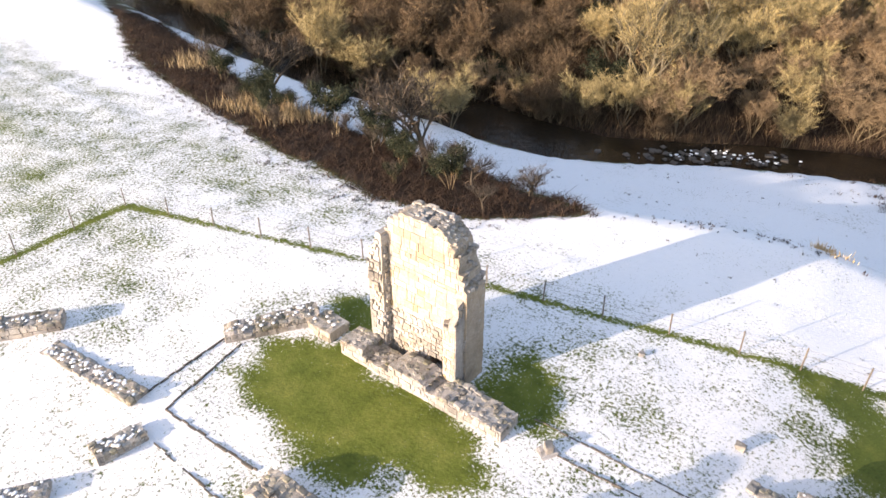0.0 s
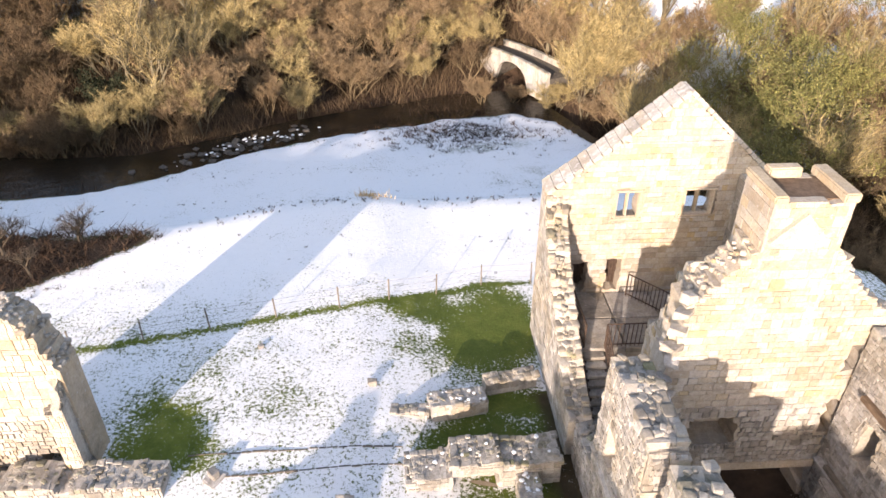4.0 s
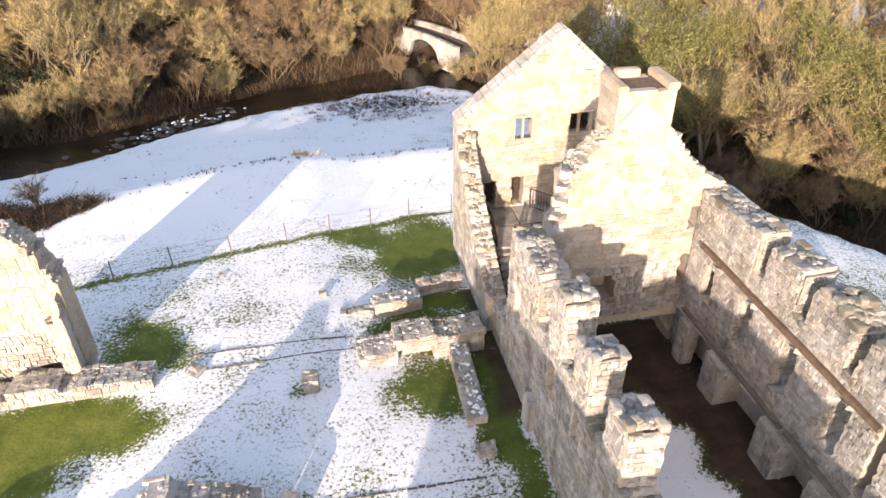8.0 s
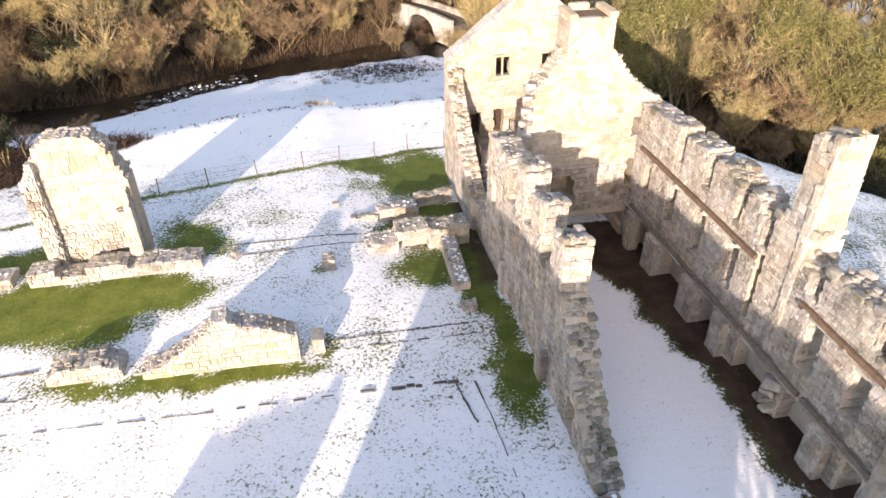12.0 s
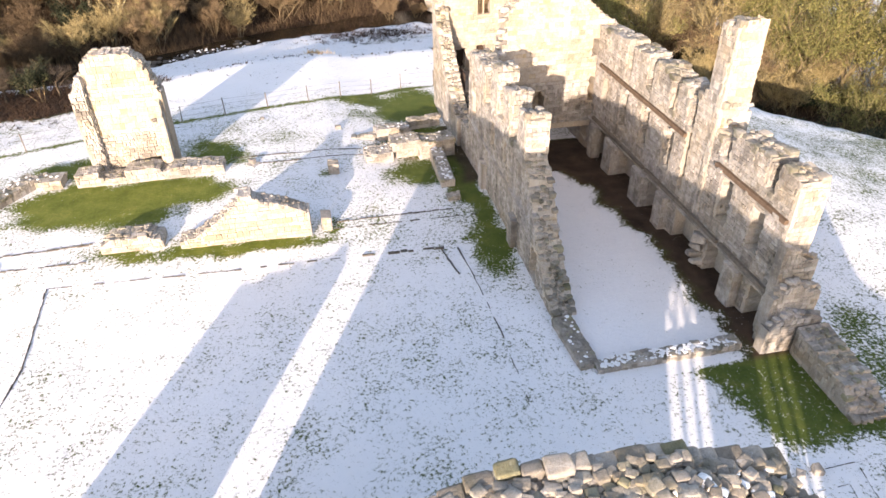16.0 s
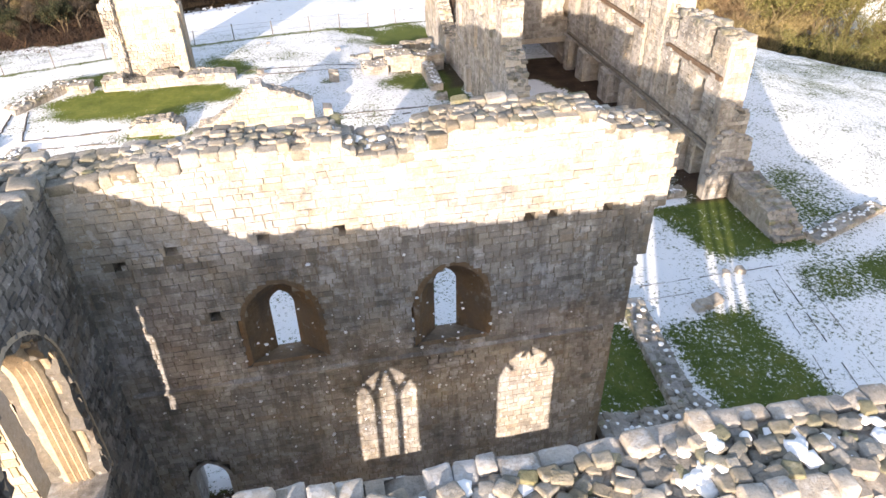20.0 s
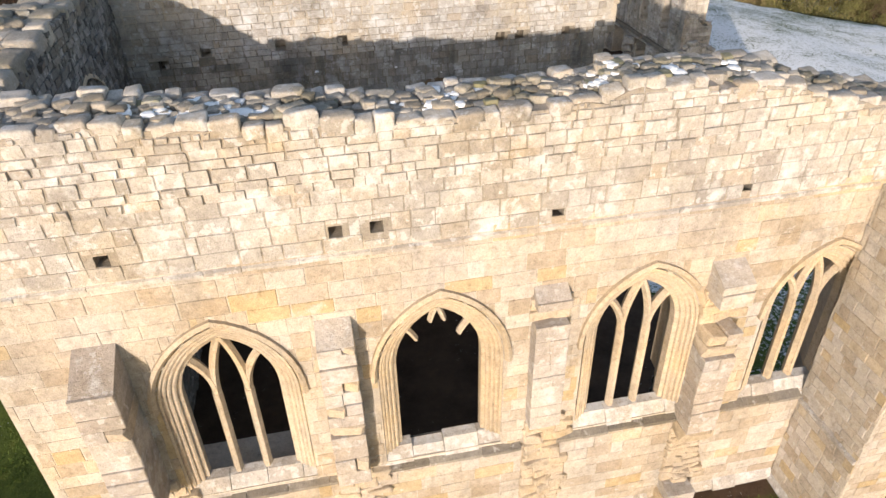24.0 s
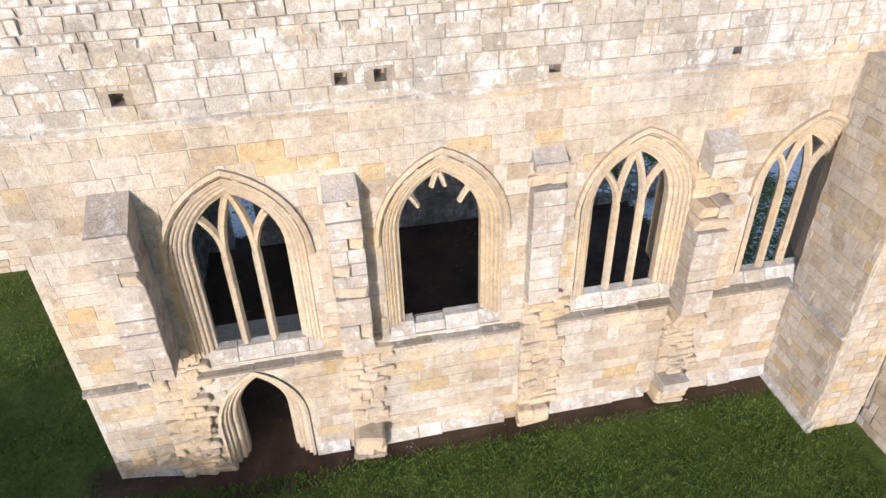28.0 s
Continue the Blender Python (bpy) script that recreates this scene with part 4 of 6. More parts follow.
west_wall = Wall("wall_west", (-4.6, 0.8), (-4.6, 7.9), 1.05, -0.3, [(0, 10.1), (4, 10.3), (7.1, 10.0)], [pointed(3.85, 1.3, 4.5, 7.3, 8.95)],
                 seed=11, rag=0.1, mat=shaded_stone, label="ruined west nave wall with one large window opening")
west_wall.stones(mat=shaded_stone, seed=12, course=(0.12, 0.22), length=(0.14, 0.36), proud=(0.01, 0.05))
west_wall.stones(mat=ashlar, seed=13, back=True)
west_wall.cap(0.25, (0.1, 0.19), cap_stone, 73)
steps = [(0.3, -0.03), (0.22, -0.05), (0.22, 0.05), (0.15, 0.05), (0.15, 0.14), (0.09, 0.12), (0.06, 0.16), (0.06, 0.24), (0.0, 0.26), (-0.07, 0.31), (-0.01, 0.36), (-0.08, 0.42), (-0.02, 0.47), (-0.1, 0.53), (-0.03, 0.59), (-0.1, 0.65), (-0.03, 0.71), (0.0, 0.8), (0.25, 1.1)]
ring("arch_moulding", west_wall, [(arch_line(3.85, 1.25 + g, 4.6, 7.3, 8.8 + g), d) for g, d in steps], dressed, None, "ribbed stone jamb of the west window")
verts = [west_wall.at(3.85 + k * 1.4, z, d) for k in (-1, 1) for z, d in ((4.3, -0.02), (4.6, 0.0), (4.65, 0.5), (4.6, 1.06), (4.3, 1.08))]
link_mesh("sill", verts, [(0, 5, 6, 1), (1, 6, 7, 2), (2, 7, 8, 3), (3, 8, 9, 4)], inner_stone, west_wall.ob, "stone window sill")

turret = Wall("wall_turret", (8.72, -2.2), (9.9, -2.2), 1.75, -0.3, [(0, 7.75), (1.2, 7.75)], seed=14, rag=0.05, cell=0.295, label="square stair turret in the angle of the transept")
turret.stones(seed=15, single=100, course=(0.17, 0.28), length=(0.22, 0.52), proud=(0.002, 0.012), loose_fit=0.008)
turret_side = Wall("wall_turret_side", (8.71, -0.47), (8.71, -2.2), 0.3, -0.3, [(0, 7.75), (1.7, 7.75)], pits=[square(0.75, 1.0, 2.6, 2.95)], pit_depth=0.25, seed=18, rag=0.05, label="west face of the stair turret")
turret_side.stones(seed=19, single=300, course=(0.17, 0.28), length=(0.22, 0.52), proud=(0.002, 0.012), loose_fit=0.008)
ledge("string_course", turret_side, 0, 1.73, 2.6, 0.06, 0.16, upper_stone, None, "", 75)
ledge("plinth", turret_side, 0, 1.8, -0.1, 0.1, 0.4, upper_stone, None, "sloping base plinth", 76)
transept = Wall("wall_transept", (9.9, -2.2), (9.9, -12), 1.2, -0.3, [(0, 7), (10, 7)], seed=16, label="west wall of the south transept")
transept.stones(seed=17)

# specks of snow caught on the rough inner face
rg = random.Random(82)
place_snow([(north_wall.at(rg.gauss(6.5, 2.8), rg.gauss(4.0, 1.3), -0.03), rg.uniform(0.012, 0.05) * rg.uniform(0.5, 1.2)) for _ in range(260)], north_wall.ob, 83, 0.4)

# outlying wall west of the nave
outlier = Wall("wall_outlying", (-11.5, 8.3), (-7.5, 8.3), 1.0, 0.0, [(0, 4.7), (1.5, 5.0), (4.2, 5.2)], seed=500, rag=0.2, label="ruined stub of wall west of the nave")
outlier.stones(seed=501)
outlier.cap(0.26, (0.1, 0.18), cap_stone, 502)

# ---- east range ----
er_west = Wall("wall_range_west", (9.45, 40.5), (9.45, 23.3), 1.05, -0.4,
               [(0, 1.3), (2.0, 1.5), (2.15, 6.2), (3.5, 6.5), (5.5, 6.45), (5.6, 5.9), (5.65, 4.7), (6.65, 4.8), (6.7, 7.1), (7.8, 7.3), (7.9, 5.0), (8.9, 5.1), (8.95, 6.8), (9.95, 6.95), (10.0, 4.9), (11.25, 5.0),
                (11.3, 6.7), (12.35, 6.8), (12.45, 4.8), (13.0, 4.5), (13.6, 3.8), (14.5, 2.3), (15.5, 1.4), (16.5, 0.6), (17.2, 0.3)],
               [square(14.0, 14.8, 0.2, 1.7)], pits=[square(3.0, 3.7, 3.0, 4.4), square(6.9, 7.6, 3.0, 4.4), square(9.2, 9.7, 3.2, 4.5), square(11.0, 11.8, -1, 1.7)],
               seed=21, rag=0.14, cell=0.2, label="ragged west wall of the roofless east range")
er_west.stones(mat=rubble, seed=22, course=(0.1, 0.21), length=(0.12, 0.36), proud=(0.002, 0.035), loose_fit=0.014, single=300, choose=lambda u, z: z > 3.5)
for k, (u, z0, z1) in enumerate(((5.62, 4.6, 6.3), (7.86, 4.9, 7.1), (9.98, 4.8, 6.8), (12.4, 4.0, 6.7))):
    er_west.end_face(u, z0, z1, 640 + 2 * k)
er_west.stones(mat=rubble, seed=23, back=True, course=(0.12, 0.23), length=(0.14, 0.4), proud=(0.002, 0.03))
er_west.cap(0.2, (0.07, 0.13), cap_stone, 24)
ledge("string_course", er_west, 2.0, 13.5, 2.5, 0.12, 0.16, rubble, None, "broken string course", 21)
for y in (28.9, 34.6):
    b = Wall("pilaster", (9.15, y + 0.35), (9.15, y - 0.35), 0.4, -0.4, [(0, 1.6), (0.7, 1.5)], seed=int(y), rag=0.1, parent=er_west.ob, mat=rubble)
    place_rocks("rubble", [(b.at(u, 1.5, 0.2), 0.16) for u in (0.1, 0.35, 0.6)], er_west.ob, rubble, 3)

# long wall: u runs from the cross wall southwards
ER_A, ER_B = Vector((16.7, 38.2, 0)), Vector((17.12, 20.95, 0))


def er_x(y):
    """The long wall's inner face stands slightly askew."""
    return 16.7 + (38.2 - y) * 0.0244


er_east = Wall("wall_range_east", (16.7, 38.2), (17.12, 20.95), 1.15, -0.4,
               [(0, 7.1), (1.4, 7.15), (3.55, 7.35), (3.6, 6.0), (4.1, 5.9), (4.15, 7.2), (5.8, 7.4), (5.85, 5.9), (6.35, 5.9), (6.4, 7.2), (7.4, 7.4), (8.05, 7.0), (8.1, 5.7), (8.6, 5.6), (8.65, 7.1), (9.3, 7.2), (9.75, 6.6),
                (9.8, 5.6), (10.3, 5.5), (10.35, 7.2), (10.7, 7.6), (11.95, 7.4), (12.0, 6.4), (12.6, 6.2), (12.65, 5.4), (13.15, 5.4), (13.2, 6.7), (15.5, 6.75), (15.55, 5.5), (16.05, 5.5), (16.1, 6.8), (17.3, 6.7)],
               [square(3.4, 4.2, 2.8, 4.8), square(5.8, 6.6, 2.8, 4.8), square(8.1, 9.0, 2.7, 4.8), square(13.0, 13.8, 2.8, 4.8), square(15.3, 16.0, 2.8, 4.7), square(16.2, 17.0, -1, 1.6)],
               pits=[square(1.2, 1.8, 3.1, 4.6), square(10.0, 10.4, 2.6, 5.4),
                     square(1.0, 2.4, -1, 1.8), square(3.9, 6.2, -1, 1.85), square(7.6, 8.6, -1, 1.8), square(10.3, 12.4, -1, 1.85), square(13.0, 14.8, -1, 1.8)],
               pit_depth=0.6, seed=25, rag=0.12, cell=0.2, label="long ruined east wall with broken windows and beam ledges")
er_east.stones(mat=rubble, seed=26, course=(0.1, 0.21), length=(0.12, 0.36), proud=(0.002, 0.035), loose_fit=0.014, single=300, choose=lambda u, z: u > 9)
for k, (u, z0, z1) in enumerate(((3.58, 5.7, 7.2), (5.82, 5.7, 7.25), (8.07, 5.5, 6.95), (9.77, 5.4, 6.6), (12.62, 5.2, 6.1), (15.52, 5.3, 6.65), (3.38, 2.8, 4.8), (5.78, 2.8, 4.8), (8.08, 2.7, 4.8), (12.98, 2.8, 4.8))):
    er_east.end_face(u, z0, z1, 600 + 2 * k)
er_east.stones(mat=rubble, seed=260, back=True)
er_east.cap(0.22, (0.08, 0.15), cap_stone, 29)
# battered south end, spreading towards the ground
for k, (y, x0, x1, deep, tops) in enumerate(((20.9, 17.12, 18.27, 0.3, [(0, 6.6), (1.15, 6.3)]), (20.5, 16.95, 18.45, 0.45, [(0, 4.3), (0.5, 4.0), (1.5, 3.6)]), (20.05, 16.7, 18.6, 0.5, [(0, 2.4), (0.7, 3.0), (1.9, 2.5)]), (19.6, 16.45, 18.65, 0.5, [(0, 1.3), (0.8, 1.9), (2.2, 1.5)]))):
    se = Wall("wall_range_south_end", (x0, y), (x1, y), deep, -0.4, tops, seed=28 + k * 3, rag=0.22, cell=0.2, label="battered broken south end of the east range wall") if k == 0 else Wall("broken_step", (x0, y), (x1, y), deep, -0.4, tops, seed=28 + k * 3, rag=0.25, cell=0.2, parent=south_end.ob, mat=rubble)
    south_end = se if k == 0 else south_end
    se.stones(mat=rubble, seed=280 + k, course=(0.16, 0.28), length=(0.18, 0.5))
    if k:
        place_rocks("rubble", [(se.at(u, along(tops, u) + 0.02, 0.2), 0.13) for u in np.arange(0.15, x1 - x0, 0.24)], south_end.ob, rubble, 283 + k)
ledge("ledge", er_east, 0.1, 17.2, 1.82, 0.2, 0.18, rubble, None, "worn stone floor ledge", 27)
ledge("ledge", er_east, 0.1, 9.7, 5.0, 0.1, 0.14, rubble, None, "worn stone floor ledge", 31)
ledge("ledge", er_east, 12.0, 17.2, 4.85, 0.1, 0.14, rubble, None, "worn stone floor ledge", 32)
for y, wide in ((37.0, 0.7), (34.75, 1.1), (31.3, 1.2), (28.9, 0.8), (22.9, 0.9)):
    w = Wall("pier", (er_x(y) - 0.4, y + wide / 2), (er_x(y) - 0.4, y - wide / 2), 0.55, -0.4, [(0, 1.85), (wide, 1.8)], seed=int(y * 3), rag=0.05, parent=er_east.ob, mat=rubble)
    w.stones(mat=rubble, seed=int(y), course=(0.18, 0.3), length=(0.25, 0.5))
    for s, dy in ((-1, wide / 2), (1, -wide / 2)):
        e = Wall("pier_side", *(((er_x(y) + 0.1, y + dy), (er_x(y) - 0.4, y + dy)) if s < 0 else ((er_x(y) - 0.4, y + dy), (er_x(y) + 0.1, y + dy))), 0.05, -0.4, [(0, 1.8), (0.5, 1.8)], seed=int(y), rag=0.03, parent=w.ob, mat=rubble)
        e.stones(mat=rubble, seed=int(y) + 1, course=(0.18, 0.3), length=(0.2, 0.4))
place_rocks("broken_springer", [(Vector((er_x(25.6) - 0.15, 25.6 + dy, z)), s) for dy, z, s in ((0, 0.7, 0.3), (0.2, 0.5, 0.25), (-0.2, 0.35, 0.22), (0.05, 1.1, 0.34), (-0.1, 1.55, 0.36))], er_east.ob, rubble, 8)


def beam(a, b, size, mat, label, segs=9, seed=1):
    """A rough-sawn beam between two places, slightly sagging and uneven."""
    rg = random.Random(seed)
    a, b = Vector(a), Vector(b)
    verts, faces = [], []
    side = (b - a).cross(Vector((0, 0, 1))).normalized()
    for i in range(segs + 1):
        p = a.lerp(b, i / segs) + Vector((0, 0, rg.uniform(-0.015, 0.015)))
        for s, z in ((-1, -1), (1, -1), (1, 0.8), (0.8, 1), (-0.8, 1), (-1, 0.8)):
            verts.append(p + side * s * size / 2 + Vector((0, 0, z * size / 2)))
    for i in range(segs):
        for k in range(6):
            faces.append([i * 6 + k, i * 6 + (k + 1) % 6, i * 6 + 6 + (k + 1) % 6, i * 6 + 6 + k])
    faces += [[5, 4, 3, 2, 1, 0], [segs * 6 + k for k in range(6)]]
    return tagged(link_mesh("wooden_beam", verts, faces, mat), label, "beam", "beams on the long wall")


for y0, y1, z, s in ((37.4, 28.2, 5.24, 0.17), (25.6, 21.0, 5.12, 0.17)):
    beam((er_x(y0) - 0.1, y0, z), (er_x(y1) - 0.1, y1, z - 0.03), s, brown_wood, "long brown timber beam lying along a stone ledge")
for y0, y1 in ((37.6, 31.2), (31.0, 24.4), (24.2, 20.9)):
    beam((er_x(y0) - 0.12, y0, 2.08), (er_x(y1) - 0.12, y1, 2.06), 0.15, grey_wood, "weathered grey timber beam lying along a stone ledge")
for y in (36, 33.9, 31.6, 29.2, 25.2, 23.3, 21.5):
    place_rocks("corbel", [(Vector((er_x(y) - 0.08, y, 5.03)), 0.15)], er_east.ob, rubble, int(y))

stack = Wall("wall_stack", (16.98, 27.4), (17.0, 26.3), 1.25, 4.2, [(0, 10.2), (0.2, 10.5), (0.5, 10.6), (0.55, 10.1), (0.8, 10.1), (0.85, 10.6), (1.1, 10.7)], cell=0.2, seed=270, rag=0.08, label="tall broken stone chimney stack")
stack.stones(seed=28, course=(0.2, 0.32), length=(0.25, 0.55), mat=rubble)
stack_south = Wall("wall_stack_side", (17.0, 26.28), (18.4, 26.28), 0.2, 4.4, [(0, 10.6), (0.25, 10.7), (0.35, 10.3), (0.8, 10.3), (0.85, 10.7), (1.08, 10.7), (1.4, 10.5)], right=[(4, 1.4), (7, 1.4), (7.1, 1.3), (9, 1.2), (9.1, 1.12), (11, 1.05)], seed=272, rag=0.04, cell=0.2, label="south face of the chimney stack")
stack_south.stones(seed=273, course=(0.26, 0.36), length=(0.35, 0.7), proud=(0.006, 0.016))
for z, u1 in ((7.2, 1.42), (9.15, 1.2)):
    ledge("string_course", stack_south, 0, u1, z, 0.07, 0.12, upper_stone, None, "", int(z))
stack.cap(0.22, (0.08, 0.15), cap_stone, 274)
spur = Wall("wall_stack_spur", (16.9, 26.6), (16.92, 26.25), 0.2, 2.2, [(0, 9.5), (0.2, 8.2), (0.35, 7.0)], cell=0.18, seed=275, rag=0.1, label="broken spur of wall below the chimney stack")
spur.stones(seed=276, mat=rubble, course=(0.2, 0.3), length=(0.2, 0.4))

cross = Wall("wall_cross", (10.5, 38.3), (17.8, 38.3), 1.1, -0.4,
             [(0, 2.3), (0.5, 2.6), (0.65, 5.2), (0.75, 7.0), (0.85, 7.95), (1.2, 8.35), (1.6, 8.85), (2.25, 9.7), (4.4, 9.85), (4.85, 9.3), (5.5, 8.45), (6.4, 7.65), (7.3, 7.1)],
             [square(2.85, 6.1, -1, 1.35)], pits=[pointed(2.5, 0.85, 2.5, 3.1, 3.7), square(5.85, 6.4, 5.3, 6.5), square(5.85, 6.3, 2.7, 4.3)], pit_depth=1.02, cell=0.2,
             seed=30, rag=0.06, mat=ashlar, label="pale gabled cross wall carrying a chimney")
cross.stones(seed=31, course=(0.15, 0.3), length=(0.2, 0.6), proud=(0.002, 0.016), zs=(4.0, 10.5), single=200)
cross.stones(seed=310, mat=rubble, course=(0.18, 0.28), length=(0.16, 0.42), proud=(0.015, 0.06), zs=(-0.3, 4.0))
cross_spots = [(Vector((rgx, 38.3, rgz)), rgs) for rgx, rgz, rgs in ((11.3, 8.3, 0.2), (11.25, 7.8, 0.24), (11.2, 7.2, 0.26), (11.15, 6.6, 0.24), (11.25, 6.0, 0.22), (11.1, 5.4, 0.24), (11.2, 4.8, 0.26), (11.1, 4.2, 0.22), (11.35, 3.6, 0.2), (11.2, 3.0, 0.24))]
place_rocks("torn_core", cross_spots, cross.ob, rubble, 33)
cross.cap(0.17, (0.05, 0.1), ashlar, 32, rise=-0.03)
lintel = link_mesh("lintel", [(x, y, z) for x in (13.2, 16.7) for y, z in ((38.22, 1.3), (38.22, 1.62), (39.4, 1.62), (39.4, 1.3))],
                   [(0, 1, 2, 3), (7, 6, 5, 4), (0, 4, 5, 1), (1, 5, 6, 2), (3, 2, 6, 7), (0, 3, 7, 4)], dressed, cross.ob, "long pale lintel over the undercroft opening")
# chimney on the cross wall
chimney = Wall("chimney", (12.88, 38.29), (14.95, 38.29), 0.3, 8.5, [(0, 11.15), (2.5, 11.1)], cell=0.25, rough=0.02, seed=321, rag=0.02, mat=ashlar, kind="", label="square pale stone chimney with a raised cap", category="chimney")
chimney.stones(seed=322, course=(0.28, 0.34), length=(0.4, 0.8), proud=(0.005, 0.015))
for name, a, b in (("chimney_side", (12.88, 39.9), (12.88, 38.29)), ("chimney_side", (14.95, 38.29), (14.95, 39.9)), ("chimney_back", (14.95, 39.9), (12.88, 39.9))):
    w = Wall(name, a, b, 0.3, 6.5, [(0, 11.12), (3, 11.12)], rough=0.02, seed=323, rag=0.02, mat=ashlar, parent=chimney.ob)
    w.stones(seed=324, course=(0.28, 0.34), length=(0.4, 0.8), proud=(0.005, 0.015))
for x0, x1, y0, y1, z0, z1 in ((12.83, 13.2, 38.23, 39.95, 11.12, 11.34), (14.6, 15.02, 38.23, 39.95, 11.1, 11.36), (13.3, 14.2, 39.6, 39.95, 11.12, 11.42)):
    bm = bmesh.new()
    bmesh.ops.create_cube(bm, size=1, matrix=Matrix.Translation(((x0 + x1) / 2, (y0 + y1) / 2, (z0 + z1) / 2)) @ Matrix.Diagonal((x1 - x0, y1 - y0, z1 - z0, 1)))
    bmesh.ops.bevel(bm, geom=bm.edges[:], offset=0.04, segments=2, affect="EDGES")
    part("cap_stone", bm, dressed, chimney.ob, "worn flat cap stone")
bm = bmesh.new()
bmesh.ops.create_cube(bm, size=1, matrix=Matrix.Translation((13.85, 39.1, 11.08)) @ Matrix.Diagonal((1.7, 1.2, 0.08, 1)))
part("flue_cover", bm, brown_wood, chimney.ob, "brown flue covering slab")
# small gabled offset on the chimney's face
apex_z = 10.88
verts = [(12.95, 38.14, 10.05), (14.55, 38.14, 10.05), (13.75, 38.14, apex_z), (12.95, 38.3, 10.05), (14.55, 38.3, 10.05), (13.75, 38.3, apex_z)]
link_mesh("offset_gable", verts, [(0, 1, 2), (0, 3, 4, 1), (1, 4, 5, 2), (2, 5, 3, 0)], ashlar, chimney.ob, "shallow triangular offset")
stack_back = Wall("wall_stack_return", (11.75, 41.6), (11.75, 39.4), 1.2, -0.4, [(0, 4.5), (0.8, 5.6), (1.4, 7.4), (2.2, 8.8)], seed=35, rag=0.15, label="ragged return wall behind the chimney")
stack_back.stones(mat=ashlar, seed=351)
stack_back.cap(0.2, (0.07, 0.13), cap_stone, 352)

gable = Wall("wall_gable", (9.2, 47.2), (17.6, 47.2), 0.9, -0.6, [(0, 6.65), (0.2, 6.8), (4.95, 10.65), (8.4, 7.55)],
             [square(2.72, 3.85, 5.4, 6.8), square(5.4, 6.75, 5.5, 6.85)], pits=[square(1.33, 2.05, 1.9, 3.5), square(2.85, 3.4, 1.9, 3.6)], pit_depth=0.75, seed=33, rag=0.02, cell=0.2, mat=ashlar,
             label="pale gable end wall with mullioned windows")
gable.stones(seed=34, course=(0.17, 0.32), length=(0.25, 0.7), proud=(0.002, 0.016), single=250, choose=lambda u, z: z > 3)
gable.stones(seed=340, back=True)


def mullioned(wall, u0, u1, z0, z1):
    win = new("mullioned_window", None)
    win.parent = wall.ob
    for name, pts, w in (("jamb", [(u0, z0), (u0, z1)], 0.16), ("jamb", [(u1, z0), (u1, z1)], 0.16), ("lintel", [(u0 - 0.1, z1), (u1 + 0.1, z1)], 0.18),
                         ("sill", [(u0 - 0.12, z0), (u1 + 0.12, z0)], 0.2), ("mullion", [((u0 + u1) / 2, z0), ((u0 + u1) / 2, z1)], 0.12)):
        bar(name, wall, pts, w, 0.3, 0.1 if name == "mullion" else -0.05, dressed, win, "pale dressed stone " + name)


mullioned(gable, 2.8, 3.75, 5.48, 6.72)
mullioned(gable, 5.5, 6.65, 5.58, 6.75)
ledge("string_course", gable, 2.9, 7.1, 8.72, 0.08, 0.12, upper_stone, None, "thin string course across the gable", 331)
rg = random.Random(36)
for (u0, z0), (u1, z1) in (((0, 6.7), (4.95, 10.7)), ((4.95, 10.7), (8.4, 7.6))):
    n = 15
    for k in range(n):
        f = (k + 0.5) / n
        bm = bmesh.new()
        bmesh.ops.create_cube(bm, size=1)
        bmesh.ops.bevel(bm, geom=bm.edges[:], offset=0.08, segments=1, affect="EDGES")
        m = Matrix.Translation(gable.at(u0 + (u1 - u0) * f, z0 + (z1 - z0) * f + 0.02, 0.45)) @ pose(0, 0, 0, 0, -math.degrees(math.atan2(z1 - z0, u1 - u0)) + rg.uniform(-4, 4), 0) @ Matrix.Diagonal((math.hypot(u1 - u0, z1 - z0) / n * 0.97, 1.05 + rg.uniform(-0.08, 0.08), 0.17, 1))
        bmesh.ops.transform(bm, matrix=m, verts=bm.verts)
        part("coping_stone", bm, upper_stone, gable.ob)
nw_wall = Wall("wall_range_north_west", (9.2, 48.1), (9.2, 40.5), 0.85, -0.6, [(0, 6.7), (0.9, 6.5), (1.4, 5.7), (2.0, 5.0), (2.8, 4.3), (4.0, 3.4), (5.1, 2.7), (6.2, 2.0), (7.6, 1.3)], seed=37, rag=0.15, label="broken outer wall of the northern block")
nw_wall.stones(mat=rubble, seed=38)
nw_wall.stones(mat=rubble, seed=39, back=True)
nw_wall.cap(0.2, (0.07, 0.13), cap_stone, 381)
ne_wall = Wall("wall_range_north_east", (17.6, 39.4), (17.6, 48.1), 0.9, -0.6, [(0, 6.5), (8.7, 7.4)], seed=390, rag=0.15, label="outer east wall of the northern block")
ne_wall.stones(mat=rubble, seed=391, back=True)

